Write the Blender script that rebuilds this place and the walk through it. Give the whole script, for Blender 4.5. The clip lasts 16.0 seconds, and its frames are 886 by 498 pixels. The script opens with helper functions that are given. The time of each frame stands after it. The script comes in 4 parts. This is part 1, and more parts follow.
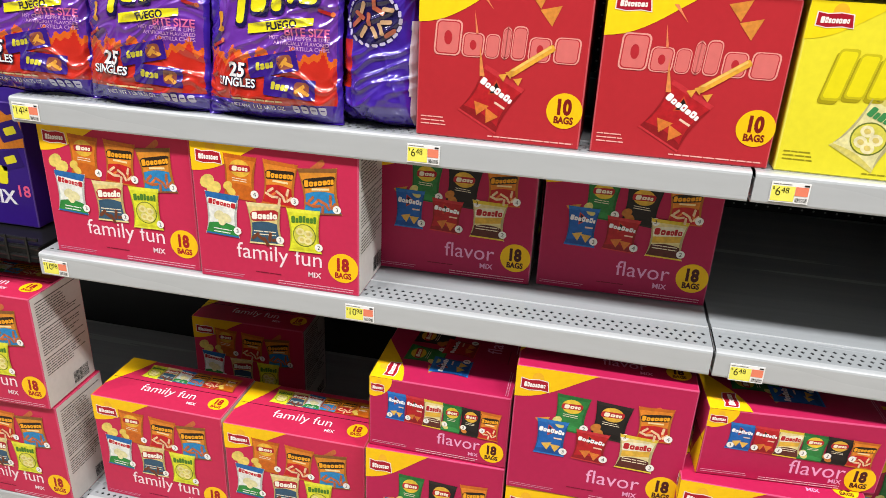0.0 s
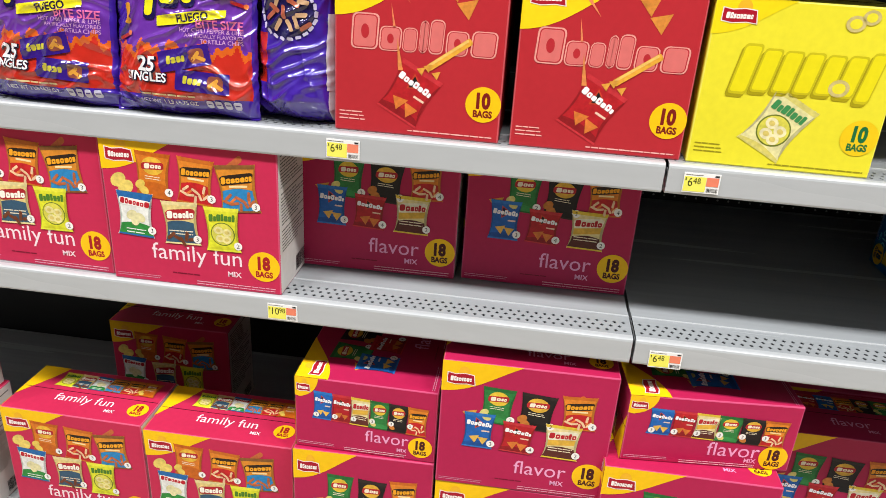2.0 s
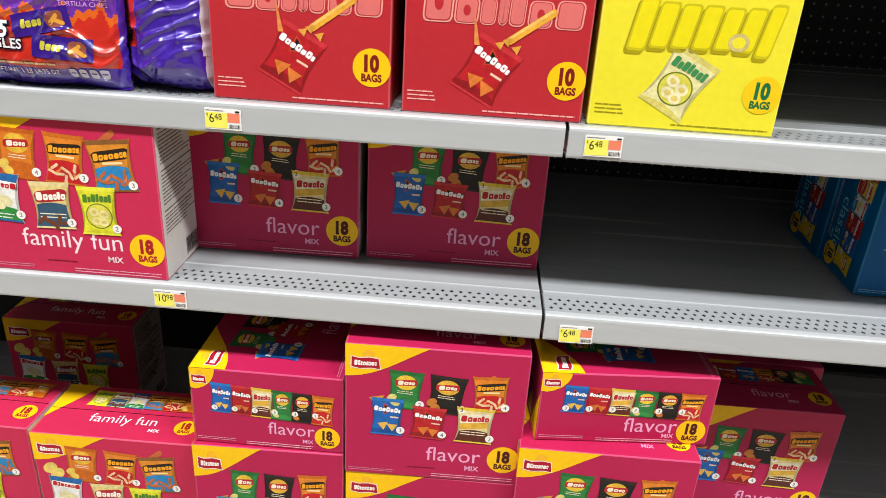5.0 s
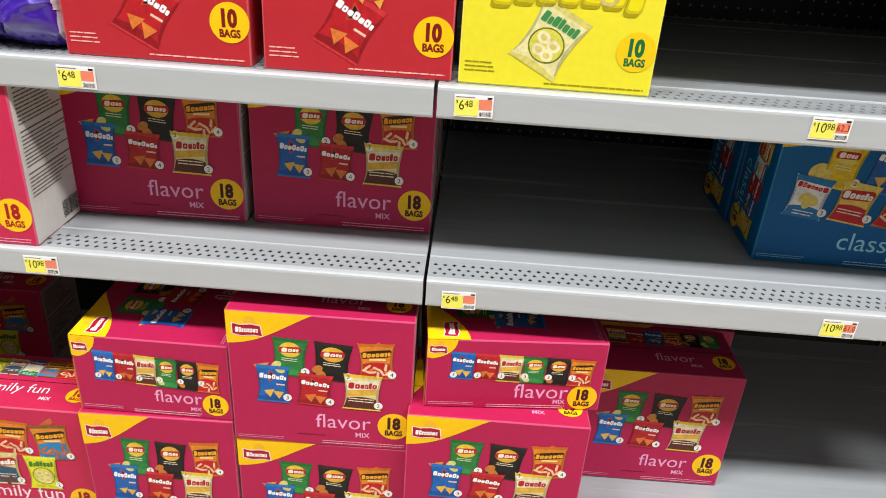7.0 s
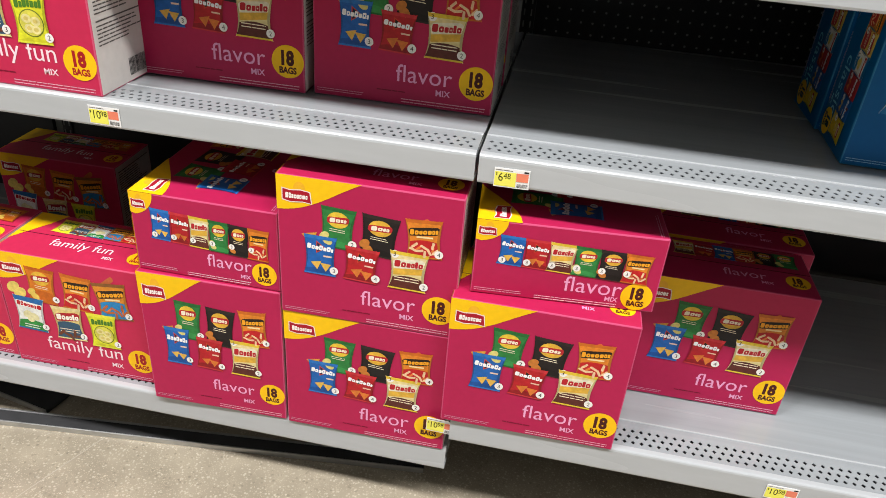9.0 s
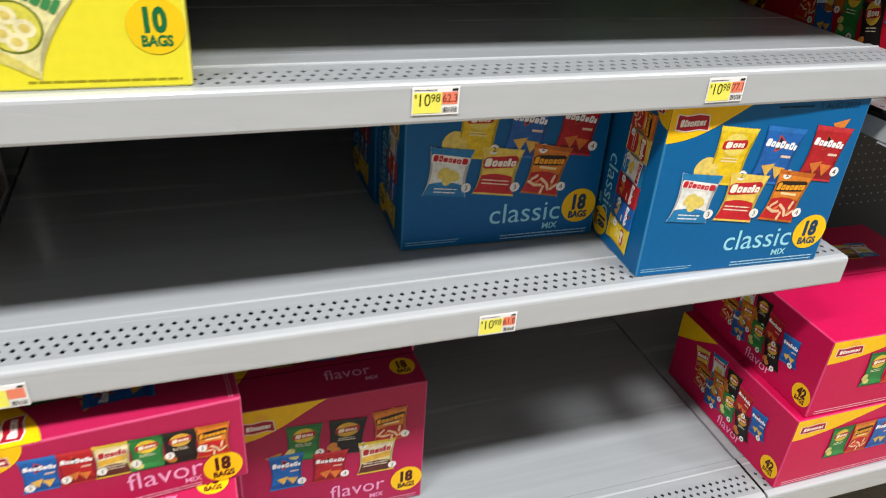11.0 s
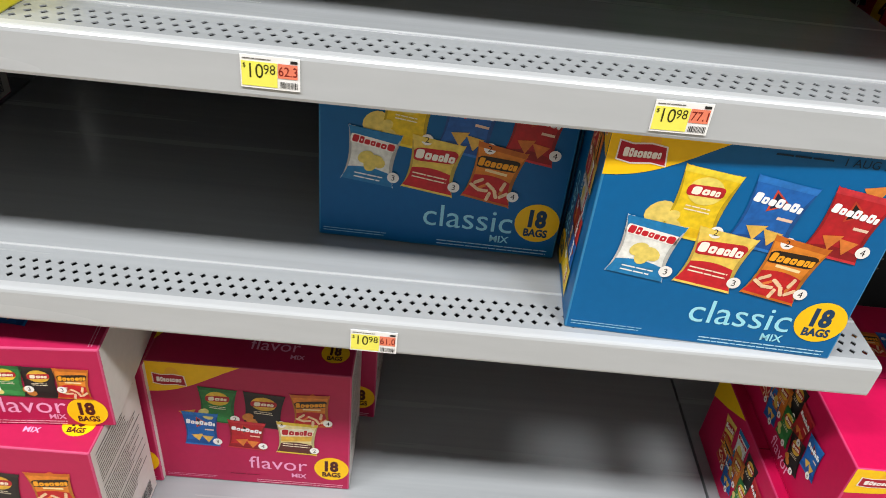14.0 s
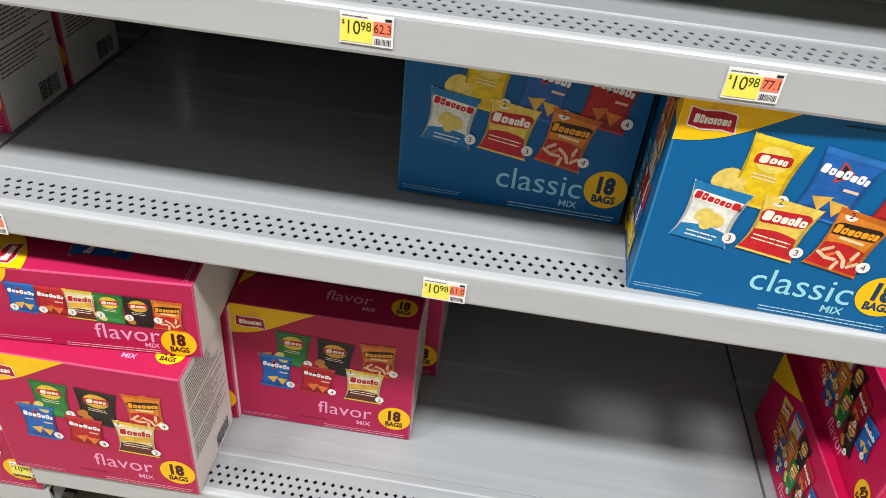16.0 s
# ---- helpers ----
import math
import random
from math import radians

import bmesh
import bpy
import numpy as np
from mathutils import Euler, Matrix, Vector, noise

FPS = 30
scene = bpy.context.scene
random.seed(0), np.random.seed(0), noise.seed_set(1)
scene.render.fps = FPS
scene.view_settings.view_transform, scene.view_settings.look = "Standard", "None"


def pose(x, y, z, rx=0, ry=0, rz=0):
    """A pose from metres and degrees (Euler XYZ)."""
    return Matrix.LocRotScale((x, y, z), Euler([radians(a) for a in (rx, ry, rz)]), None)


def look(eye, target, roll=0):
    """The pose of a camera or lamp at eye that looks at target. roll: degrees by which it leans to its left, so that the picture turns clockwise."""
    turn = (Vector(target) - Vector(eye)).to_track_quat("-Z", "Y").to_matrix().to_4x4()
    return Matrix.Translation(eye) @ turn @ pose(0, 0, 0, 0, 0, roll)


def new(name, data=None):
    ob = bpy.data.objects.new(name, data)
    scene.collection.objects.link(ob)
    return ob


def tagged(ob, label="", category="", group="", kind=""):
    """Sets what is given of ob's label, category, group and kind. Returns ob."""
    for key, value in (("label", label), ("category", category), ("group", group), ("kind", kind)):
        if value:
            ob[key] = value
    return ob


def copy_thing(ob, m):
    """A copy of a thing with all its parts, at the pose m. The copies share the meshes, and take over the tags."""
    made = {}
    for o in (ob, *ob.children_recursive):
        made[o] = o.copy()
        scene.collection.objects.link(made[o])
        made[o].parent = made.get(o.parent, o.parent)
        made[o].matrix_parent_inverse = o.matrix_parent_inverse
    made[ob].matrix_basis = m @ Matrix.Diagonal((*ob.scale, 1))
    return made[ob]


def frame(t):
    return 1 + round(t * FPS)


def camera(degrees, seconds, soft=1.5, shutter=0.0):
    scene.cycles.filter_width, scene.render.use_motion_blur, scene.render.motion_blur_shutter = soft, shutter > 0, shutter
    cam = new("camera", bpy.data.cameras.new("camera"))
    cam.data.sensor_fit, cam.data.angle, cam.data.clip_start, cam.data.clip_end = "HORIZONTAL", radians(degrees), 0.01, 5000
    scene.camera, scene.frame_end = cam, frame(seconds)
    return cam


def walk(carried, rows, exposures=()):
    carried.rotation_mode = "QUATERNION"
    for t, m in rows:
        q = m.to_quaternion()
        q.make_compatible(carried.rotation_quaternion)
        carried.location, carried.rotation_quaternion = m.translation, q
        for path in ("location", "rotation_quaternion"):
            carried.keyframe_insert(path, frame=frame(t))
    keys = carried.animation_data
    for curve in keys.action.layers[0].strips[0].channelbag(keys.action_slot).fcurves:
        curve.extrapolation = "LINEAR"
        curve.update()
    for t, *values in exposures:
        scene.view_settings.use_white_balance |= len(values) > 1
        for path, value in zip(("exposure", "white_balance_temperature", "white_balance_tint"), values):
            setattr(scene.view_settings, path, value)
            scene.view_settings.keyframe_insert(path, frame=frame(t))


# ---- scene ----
cam = camera(61.8, 16.0, soft=0.7, shutter=0.3)
PATH = [
    (0, (-0.219, -1.058, 1.358), (-0.588, 0.737, 0.556), 2.7),
    (0.5, (-0.216, -1.055, 1.356), (-0.538, 0.746, 0.549), 3.1),
    (1, (-0.209, -1.056, 1.358), (-0.478, 0.753, 0.55), 3.4),
    (1.5, (-0.203, -1.053, 1.355), (-0.432, 0.763, 0.55), 3.5),
    (2, (-0.202, -1.049, 1.356), (-0.396, 0.772, 0.552), 3.7),
    (2.5, (-0.195, -1.047, 1.355), (-0.355, 0.777, 0.55), 3.7),
    (3, (-0.191, -1.051, 1.354), (-0.32, 0.778, 0.557), 3.7),
    (5.3, (-0.117, -0.976, 1.307), (-0.16, 0.846, 0.483), 3.5),
    (5.5, (-0.117, -0.967, 1.319), (-0.106, 0.852, 0.487), 3.7),
    (6, (-0.063, -0.942, 1.328), (-0.054, 0.873, 0.488), 4.1),
    (6.5, (0.012, -0.932, 1.322), (0.028, 0.861, 0.436), 4.2),
    (7, (0.043, -0.946, 1.311), (0.006, 0.833, 0.399), 3.9),
    (7.5, (0.049, -0.995, 1.296), (-0.058, 0.768, 0.357), 3.2),
    (8, (0.058, -1.002, 1.234), (-0.117, 0.726, 0.243), 4.2),
    (8.5, (0.087, -0.969, 1.19), (-0.13, 0.746, 0.185), 5.5),
    (9, (0.105, -0.964, 1.186), (-0.148, 0.738, 0.167), 4.8),
    (9.5, (0.138, -0.948, 1.201), (-0.055, 0.75, 0.162), 5.3),
    (10, (0.227, -0.909, 1.261), (0.45, 0.801, 0.248), 6.0),
    (10.2, (0.229, -0.873, 1.272), (0.562, 0.815, 0.252), 5.3),
    (12.3, (0.509, -0.436, 1.298), (1.239, 1.165, 0.348), 5.0),
    (12.5, (0.56, -0.418, 1.294), (1.126, 1.239, 0.326), 6.1),
    (13, (0.667, -0.449, 1.296), (0.831, 1.217, 0.201), 8.3),
    (13.5, (0.661, -0.541, 1.297), (0.734, 1.101, 0.156), 6.8),
    (14, (0.655, -0.6, 1.299), (0.71, 1.034, 0.147), 6.5),
    (14.5, (0.636, -0.619, 1.296), (0.626, 1.008, 0.132), 7.5),
    (15, (0.635, -0.631, 1.293), (0.584, 0.987, 0.117), 7.3),
    (15.5, (0.642, -0.644, 1.295), (0.56, 0.963, 0.107), 6.7),
    (16, (0.648, -0.662, 1.298), (0.543, 0.938, 0.104), 6.3),
]
walk(cam, [(t, look(eye, target, roll)) for t, eye, target, roll in PATH])

# ---- light ----
world = bpy.data.worlds.new("store_air")
scene.world = world
world.use_nodes = True
world.node_tree.nodes["Background"].inputs["Color"].default_value = (0.95, 0.97, 1.0, 1)
world.node_tree.nodes["Background"].inputs["Strength"].default_value = 0.1
scene.view_settings.exposure = 0.0


def ceiling_lamp(x, y, z, sx, sy, watts):
    data = bpy.data.lights.new("ceiling_lamp", "AREA")
    data.shape, data.size, data.size_y, data.energy = "RECTANGLE", sx, sy, watts
    data.color = (1.0, 0.99, 0.985)
    ob = new("ceiling_lamp", data)
    ob.matrix_world = look((x, y, z), (x, y, 0))
    return ob


for lx in (-4.8, -2.4, 0.0, 2.4, 4.8):
    ceiling_lamp(lx, -2.5, 6.2, 1.2, 0.6, 222)


# ---- materials ----
def srgb(h):
    c = [int(h[i:i + 2], 16) / 255 for i in (0, 2, 4)]
    return tuple(x / 12.92 if x <= 0.04045 else ((x + 0.055) / 1.055) ** 2.4 for x in c) + (1,)


def shade(c, k):
    return tuple(min(1, x * k) for x in c[:3]) + (1,)


def material(name, color, rough=0.5, metal=0.0, vary=0.12, scale=30.0, bump=0.0, bump_scale=200.0, coat=0.0, big=3.0, random_tint=0.0):
    """Two scales of variation in colour and gloss, and a fine relief."""
    m = bpy.data.materials.new(name)
    m.use_nodes = True
    nt = m.node_tree
    b = nt.nodes["Principled BSDF"]
    tc = nt.nodes.new("ShaderNodeTexCoord")
    n1, n2 = nt.nodes.new("ShaderNodeTexNoise"), nt.nodes.new("ShaderNodeTexNoise")
    n1.inputs["Scale"].default_value, n1.inputs["Detail"].default_value = scale, 5
    n2.inputs["Scale"].default_value, n2.inputs["Detail"].default_value = big, 3
    for n in (n1, n2):
        nt.links.new(tc.outputs["Object"], n.inputs["Vector"])
    add = nt.nodes.new("ShaderNodeMath")
    add.operation = "ADD"
    nt.links.new(n1.outputs["Fac"], add.inputs[0])
    nt.links.new(n2.outputs["Fac"], add.inputs[1])
    ramp = nt.nodes.new("ShaderNodeMapRange")
    ramp.inputs["From Min"].default_value, ramp.inputs["From Max"].default_value = 0.6, 1.4
    nt.links.new(add.outputs[0], ramp.inputs["Value"])
    mix = nt.nodes.new("ShaderNodeMix")
    mix.data_type = "RGBA"
    mix.inputs[6].default_value, mix.inputs[7].default_value = shade(color, 1 - vary), shade(color, 1 + vary * 0.6)
    nt.links.new(ramp.outputs[0], mix.inputs[0])
    out = mix.outputs[2]
    if random_tint:
        info, hsv, mr = nt.nodes.new("ShaderNodeObjectInfo"), nt.nodes.new("ShaderNodeHueSaturation"), nt.nodes.new("ShaderNodeMapRange")
        mr.inputs["To Min"].default_value, mr.inputs["To Max"].default_value = 1 - random_tint, 1 + random_tint
        nt.links.new(info.outputs["Random"], mr.inputs["Value"])
        nt.links.new(mr.outputs[0], hsv.inputs["Value"])
        nt.links.new(out, hsv.inputs["Color"])
        out = hsv.outputs["Color"]
    nt.links.new(out, b.inputs["Base Color"])
    rr = nt.nodes.new("ShaderNodeMapRange")
    rr.inputs["To Min"].default_value, rr.inputs["To Max"].default_value = rough * 0.8, min(1, rough * 1.2)
    nt.links.new(n2.outputs["Fac"], rr.inputs["Value"])
    nt.links.new(rr.outputs[0], b.inputs["Roughness"])
    b.inputs["Metallic"].default_value = metal
    b.inputs["Coat Weight"].default_value = coat
    b.inputs["Coat Roughness"].default_value = 0.09
    if bump:
        n3, bp = nt.nodes.new("ShaderNodeTexNoise"), nt.nodes.new("ShaderNodeBump")
        n3.inputs["Scale"].default_value = bump_scale
        n3.inputs["Detail"].default_value = 4
        nt.links.new(tc.outputs["Object"], n3.inputs["Vector"])
        nt.links.new(n3.outputs["Fac"], bp.inputs["Height"])
        bp.inputs["Strength"].default_value, bp.inputs["Distance"].default_value = bump, 0.002
        nt.links.new(bp.outputs[0], b.inputs["Normal"])
    return m


INKS = {}


def ink(h, kind="board"):
    """A printed colour: on glossy carton board, or on shiny film."""
    key = (h, kind)
    if key not in INKS:
        c = srgb(h)
        if kind == "film":
            INKS[key] = material("film_" + h, c, 0.12, 0.1, 0.15, 60, 0.35, 45, 1.0, 8)
        elif kind == "photo":
            # strong mottle puts wrinkle shading into the colour of printed pictures
            INKS[key] = material("photo_" + h, c, 0.42, 0, 0.32, 160, 0.05, 90, 0.0, 45)
            INKS[key].node_tree.nodes["Principled BSDF"].inputs["Specular IOR Level"].default_value = 0.3
        else:
            INKS[key] = material("board_" + h, c, 0.4, 0, 0.08, 90, 0.05, 25, 0.0, 6)
            INKS[key].node_tree.nodes["Principled BSDF"].inputs["Specular IOR Level"].default_value = 0.22
    return INKS[key]


def reflection_streaked(m, lengthwise):
    """Draws a material's variation out along x, imitating long reflections in its colour and gloss."""
    nt = m.node_tree
    tc = [n for n in nt.nodes if n.bl_idname == "ShaderNodeTexCoord"][0]
    mp = nt.nodes.new("ShaderNodeMapping")
    mp.inputs["Scale"].default_value = (lengthwise, 1.0, 1.0)
    nt.links.new(tc.outputs["Object"], mp.inputs["Vector"])
    for n in nt.nodes:
        if n.bl_idname == "ShaderNodeTexNoise":
            nt.links.new(mp.outputs["Vector"], n.inputs["Vector"])
    return m


# one grey paint: decks toned down, lips toned up to carry their light
SHELF = reflection_streaked(material("grey_shelf_paint", (0.325, 0.345, 0.358, 1), 0.26, 0.0, 0.12, 70, 0.12, 160, 0.25, 22), 0.035)
LIP = reflection_streaked(material("grey_lip_paint", (0.45, 0.468, 0.48, 1), 0.27, 0.0, 0.07, 60, 0.03, 300, 0.3, 6), 0.15)
DARK = material("black_fixture_paint", (0.009, 0.009, 0.0095, 1), 0.5, 0, 0.3, 25, 0.1, 150, 0, 4)
PEG = material("peg_hole_rim", (0.3, 0.3, 0.3, 1), 0.5, 0, 0.2, 30)
HOLE_SHADE = material("shelf_hollow", (0.02, 0.02, 0.021, 1), 0.7, 0, 0.2, 30)
WIRE = material("black_wire", (0.02, 0.02, 0.02, 1), 0.35, 0.6, 0.2, 60)
KICK = material("charcoal_kick_plate", (0.045, 0.045, 0.047, 1), 0.45, 0.1, 0.3, 30, 0.1, 120, 0, 5)
TRIMMETAL = material("worn_metal_edge", (0.5, 0.5, 0.49, 1), 0.35, 0.8, 0.25, 40)
PLASTER = material("grey_plaster", (0.3, 0.3, 0.29, 1), 0.8, 0, 0.06, 20, 0.2, 80)
CEILING = material("grey_ceiling", (0.2, 0.2, 0.2, 1), 0.8, 0, 0.06, 20, 0.2, 80)
DIM = material("dim_wall", (0.06, 0.06, 0.06, 1), 0.7, 0, 0.2, 20, 0.2, 80)
TAGWHITE = material("label_paper", (0.88, 0.87, 0.85, 1), 0.4, 0, 0.05, 80)


def floor_material():
    """Ground and polished brown-grey concrete with pale and dark aggregate."""
    m = material("polished_concrete", (0.36, 0.31, 0.232, 1), 0.32, 0, 0.28, 14, 0.06, 260, 0.2, 2.2)
    nt = m.node_tree
    b = nt.nodes["Principled BSDF"]
    src = b.inputs["Base Color"].links[0].from_socket
    tc = [n for n in nt.nodes if n.bl_idname == "ShaderNodeTexCoord"][0]
    for scale, lim, col in ((120, 0.2, (0.62, 0.56, 0.45, 1)), (75, 0.15, (0.2, 0.17, 0.125, 1)), (260, 0.22, (0.55, 0.47, 0.35, 1))):
        v, lt, mx, nz, mul = (nt.nodes.new("ShaderNode" + k) for k in ("TexVoronoi", "MapRange", "Mix", "TexNoise", "Math"))
        v.inputs["Scale"].default_value = scale
        nt.links.new(tc.outputs["Object"], v.inputs["Vector"])
        lt.inputs["From Min"].default_value, lt.inputs["From Max"].default_value = lim + 0.12, lim
        nt.links.new(v.outputs["Distance"], lt.inputs["Value"])
        nz.inputs["Scale"].default_value = scale * 0.3
        nt.links.new(tc.outputs["Object"], nz.inputs["Vector"])
        mul.operation = "MULTIPLY"
        nt.links.new(lt.outputs[0], mul.inputs[0])
        nt.links.new(nz.outputs["Fac"], mul.inputs[1])
        mx.data_type = "RGBA"
        nt.links.new(mul.outputs[0], mx.inputs[0])
        nt.links.new(src, mx.inputs[6])
        mx.inputs[7].default_value = col
        src = mx.outputs[2]
    nt.links.new(src, b.inputs["Base Color"])
    return m


FLOOR = floor_material()


# ---- mesh helpers ----
def part(name, data, mats, parent=None, label=""):
    """Links a bmesh or a mesh as one object under a thing or a part."""
    if isinstance(data, bmesh.types.BMesh):
        me = bpy.data.meshes.new(name)
        data.to_mesh(me)
        data.free()
    else:
        me = data
    for m in mats if isinstance(mats, (list, tuple)) else [mats]:
        if m is not None:
            me.materials.append(m)
    ob = new(name, me)
    if parent is not None:
        ob.parent = parent
    if label:
        ob["label"] = label
    return ob


def block(bm, x0, x1, y0, y1, z0, z1, bevel=0.0, segments=2, mat=0):
    r = bmesh.ops.create_cube(bm, size=1)
    vs = r["verts"]
    for v in vs:
        v.co = Vector(((x0 + x1) / 2 + v.co.x * (x1 - x0), (y0 + y1) / 2 + v.co.y * (y1 - y0), (z0 + z1) / 2 + v.co.z * (z1 - z0)))
    fs = {f for v in vs for f in v.link_faces}
    for f in fs:
        f.material_index = mat
    if bevel:
        es = list({e for v in vs for e in v.link_edges})
        bmesh.ops.bevel(bm, geom=es, offset=bevel, segments=segments, affect="EDGES", profile=0.5)
    return fs


def boxed(x0, x1, y0, y1, z0, z1, bevel=0.0):
    bm = bmesh.new()
    block(bm, x0, x1, y0, y1, z0, z1, bevel)
    return bm


def empty(name, m=None):
    ob = new(name)
    ob.empty_display_size = 0.05
    if m is not None:
        ob.matrix_world = m
    return ob


# ---- flat print: shapes in metres on a panel, laid in thin layers ----
def circle(cx, cy, rx, ry=None, n=24, turn=0.0):
    ry = ry or rx
    c, s = math.cos(turn), math.sin(turn)
    out = []
    for i in range(n):
        a = 2 * math.pi * i / n
        x, y = rx * math.cos(a), ry * math.sin(a)
        out.append((cx + x * c - y * s, cy + x * s + y * c))
    return out


def rect(x0, y0, x1, y1):
    return [(x0, y0), (x1, y0), (x1, y1), (x0, y1)]


def rounded(cx, cy, w, h, r, skew=0.0, turn=0.0):
    out = []
    c, s = math.cos(turn), math.sin(turn)
    for sx, sy, a0 in ((1, 1, 0), (-1, 1, 90), (-1, -1, 180), (1, -1, 270)):
        for k in range(4):
            a = radians(a0 + 30 * k)
            x, y = sx * (w / 2 - r) + r * math.cos(a), sy * (h / 2 - r) + r * math.sin(a)
            x += skew * y
            out.append((cx + x * c - y * s, cy + x * s + y * c))
    return out


TEXTS = {}


def lettering(body, bold=0.0):
    """Vertices and faces of a word, 1 high and centred."""
    key = (body, bold)
    if key not in TEXTS:
        cu = bpy.data.curves.new("word", "FONT")
        cu.body, cu.size, cu.align_x, cu.offset, cu.resolution_u = body, 1.0, "CENTER", bold, 3
        ob = new("word", cu)
        me = bpy.data.meshes.new_from_object(ob.evaluated_get(bpy.context.evaluated_depsgraph_get()))
        vs = [(v.co.x, v.co.y) for v in me.vertices]
        fs = [tuple(p.vertices) for p in me.polygons]
        bpy.data.objects.remove(ob)
        bpy.data.meshes.remove(me)
        xs, ys = [v[0] for v in vs], [v[1] for v in vs]
        TEXTS[key] = ([(x - (min(xs) + max(xs)) / 2, y - (min(ys) + max(ys)) / 2) for x, y in vs], fs, max(xs) - min(xs), max(ys) - min(ys))
    return TEXTS[key]


class Print:
    """Flat shapes of one printed motif, each with its ink and layer."""

    def __init__(self, ox=0.0, oy=0.0, turn=0.0):
        self.v, self.f, self.m, self.inks = [], [], [], []
        self.o, self.t = (ox, oy), turn

    def slot(self, mat):
        if mat not in self.inks:
            self.inks.append(mat)
        return self.inks.index(mat)

    def at(self, x, y):
        c, s = math.cos(self.t), math.sin(self.t)
        return self.o[0] + x * c - y * s, self.o[1] + x * s + y * c

    def poly(self, pts, mat, layer=1):
        k = len(self.v)
        self.v += [(*self.at(*p), layer) for p in pts]
        area = sum(a[0] * b[1] - b[0] * a[1] for a, b in zip(pts, pts[1:] + pts[:1]))
        ids = list(range(k, k + len(pts)))
        self.f.append(tuple(ids if area > 0 else ids[::-1]))
        self.m.append(self.slot(mat))
        return self

    def word(self, body, cx, cy, mat, width=None, height=None, bold=0.0, layer=2, turn=0.0, squeeze=1.0):
        vs, fs, w, h = lettering(body, bold)
        s = width / w if width else height / h
        sx, sy = s, s * squeeze
        c, q = math.cos(turn), math.sin(turn)
        k = len(self.v)
        for x, y in vs:
            x, y = x * sx, y * sy
            self.v.append((*self.at(cx + x * c - y * q, cy + x * q + y * c), layer))
        self.f += [tuple(k + i for i in f) for f in fs]
        self.m += [self.slot(mat)] * len(fs)
        return self

    def slabs(self, cx, cy, w, h, n, mat, layer=3, tilt=0.1, rise=0.0, seed=1, turn=0.0, counter=None):
        """A wordmark as a close row of plain rounded blocks of uneven height."""
        rnd = random.Random(seed)
        c, q = math.cos(turn), math.sin(turn)
        widths = [rnd.uniform(0.7, 1.25) for _ in range(n)]
        widths[0] *= 1.25
        total = sum(widths)
        x = -w / 2
        for i in range(n):
            bw = w * widths[i] / total
            ph = h * (1.0 if i == 0 else rnd.choice((0.95, 0.7, 0.68, 0.74)))
            mx, y = x + bw / 2, rise * (0.5 - abs(i / max(1, n - 1) - 0.5)) - (h - ph) / 2
            x += bw
            px, py = cx + mx * c - y * q, cy + mx * q + y * c
            self.poly(rounded(px, py, bw * 0.87, ph, min(bw * 0.87, ph) * 0.3, tilt, turn), mat, layer)
            if counter is not None and i % 2 == 1:
                self.poly(circle(px, py, bw * 0.13, ph * 0.17, 8), counter, layer + 1)
        return self

    def lines(self, x0, y0, x1, rows, pitch, mat, layer=1, seed=3, fill=0.9, thick=0.32):
        """Small print as rows of plain bars."""
        rnd = random.Random(seed)
        for r in range(rows):
            x, end = x0, x0 + (x1 - x0) * rnd.uniform(fill, 1)
            while x < end:
                w = rnd.uniform(2.0, 6.0) * pitch * 0.55
                self.poly(rect(x, y0 - r * pitch - pitch * thick / 2, min(x + w, end), y0 - r * pitch + pitch * thick / 2), mat, layer)
                x += w + pitch * 0.22
        return self

    def mesh(self, name, where, lift=0.00012, base=0.0):
        me = bpy.data.meshes.new(name)
        me.from_pydata([where(x, y, 0.0003 + (l + base) * lift) for x, y, l in self.v], [], self.f)
        for m in self.inks:
            me.materials.append(m)
        me.polygons.foreach_set("material_index", self.m)
        me.update()
        return me


# ---- printed pictures of snack bags ----
def waist(v):
    return 0.085 * math.sin(math.pi * v) ** 0.8 * (1.25 - 0.6 * v)


def bag_shape(w, h, teeth=9):
    """A pillow bag: zigzag seals above and below, sides drawn in."""
    pts = []
    for i in range(teeth * 2 + 1):
        s = i / (teeth * 2)
        pts.append((-w / 2 + w * s, -h / 2 + (0.012 * h if i % 2 else 0) + 0.03 * h * math.sin(math.pi * s)))
    for k in range(1, 10):
        v = k / 10
        pts.append((w / 2 - w * waist(v), -h / 2 + h * v))
    for i in range(teeth * 2 + 1):
        s = i / (teeth * 2)
        pts.append((w / 2 - w * s, h / 2 - (0.012 * h if i % 2 else 0) - 0.025 * h * math.sin(math.pi * s)))
    for k in range(1, 10):
        v = 1 - k / 10
        pts.append((-w / 2 + w * waist(v), -h / 2 + h * v))
    return pts


def side_shading(w, h, side, wide=0.07):
    """Edge shading painted into a bag picture, a strip along one side."""
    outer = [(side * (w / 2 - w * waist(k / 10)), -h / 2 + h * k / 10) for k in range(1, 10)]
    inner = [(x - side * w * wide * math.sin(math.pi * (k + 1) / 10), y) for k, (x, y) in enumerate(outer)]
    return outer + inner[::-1]


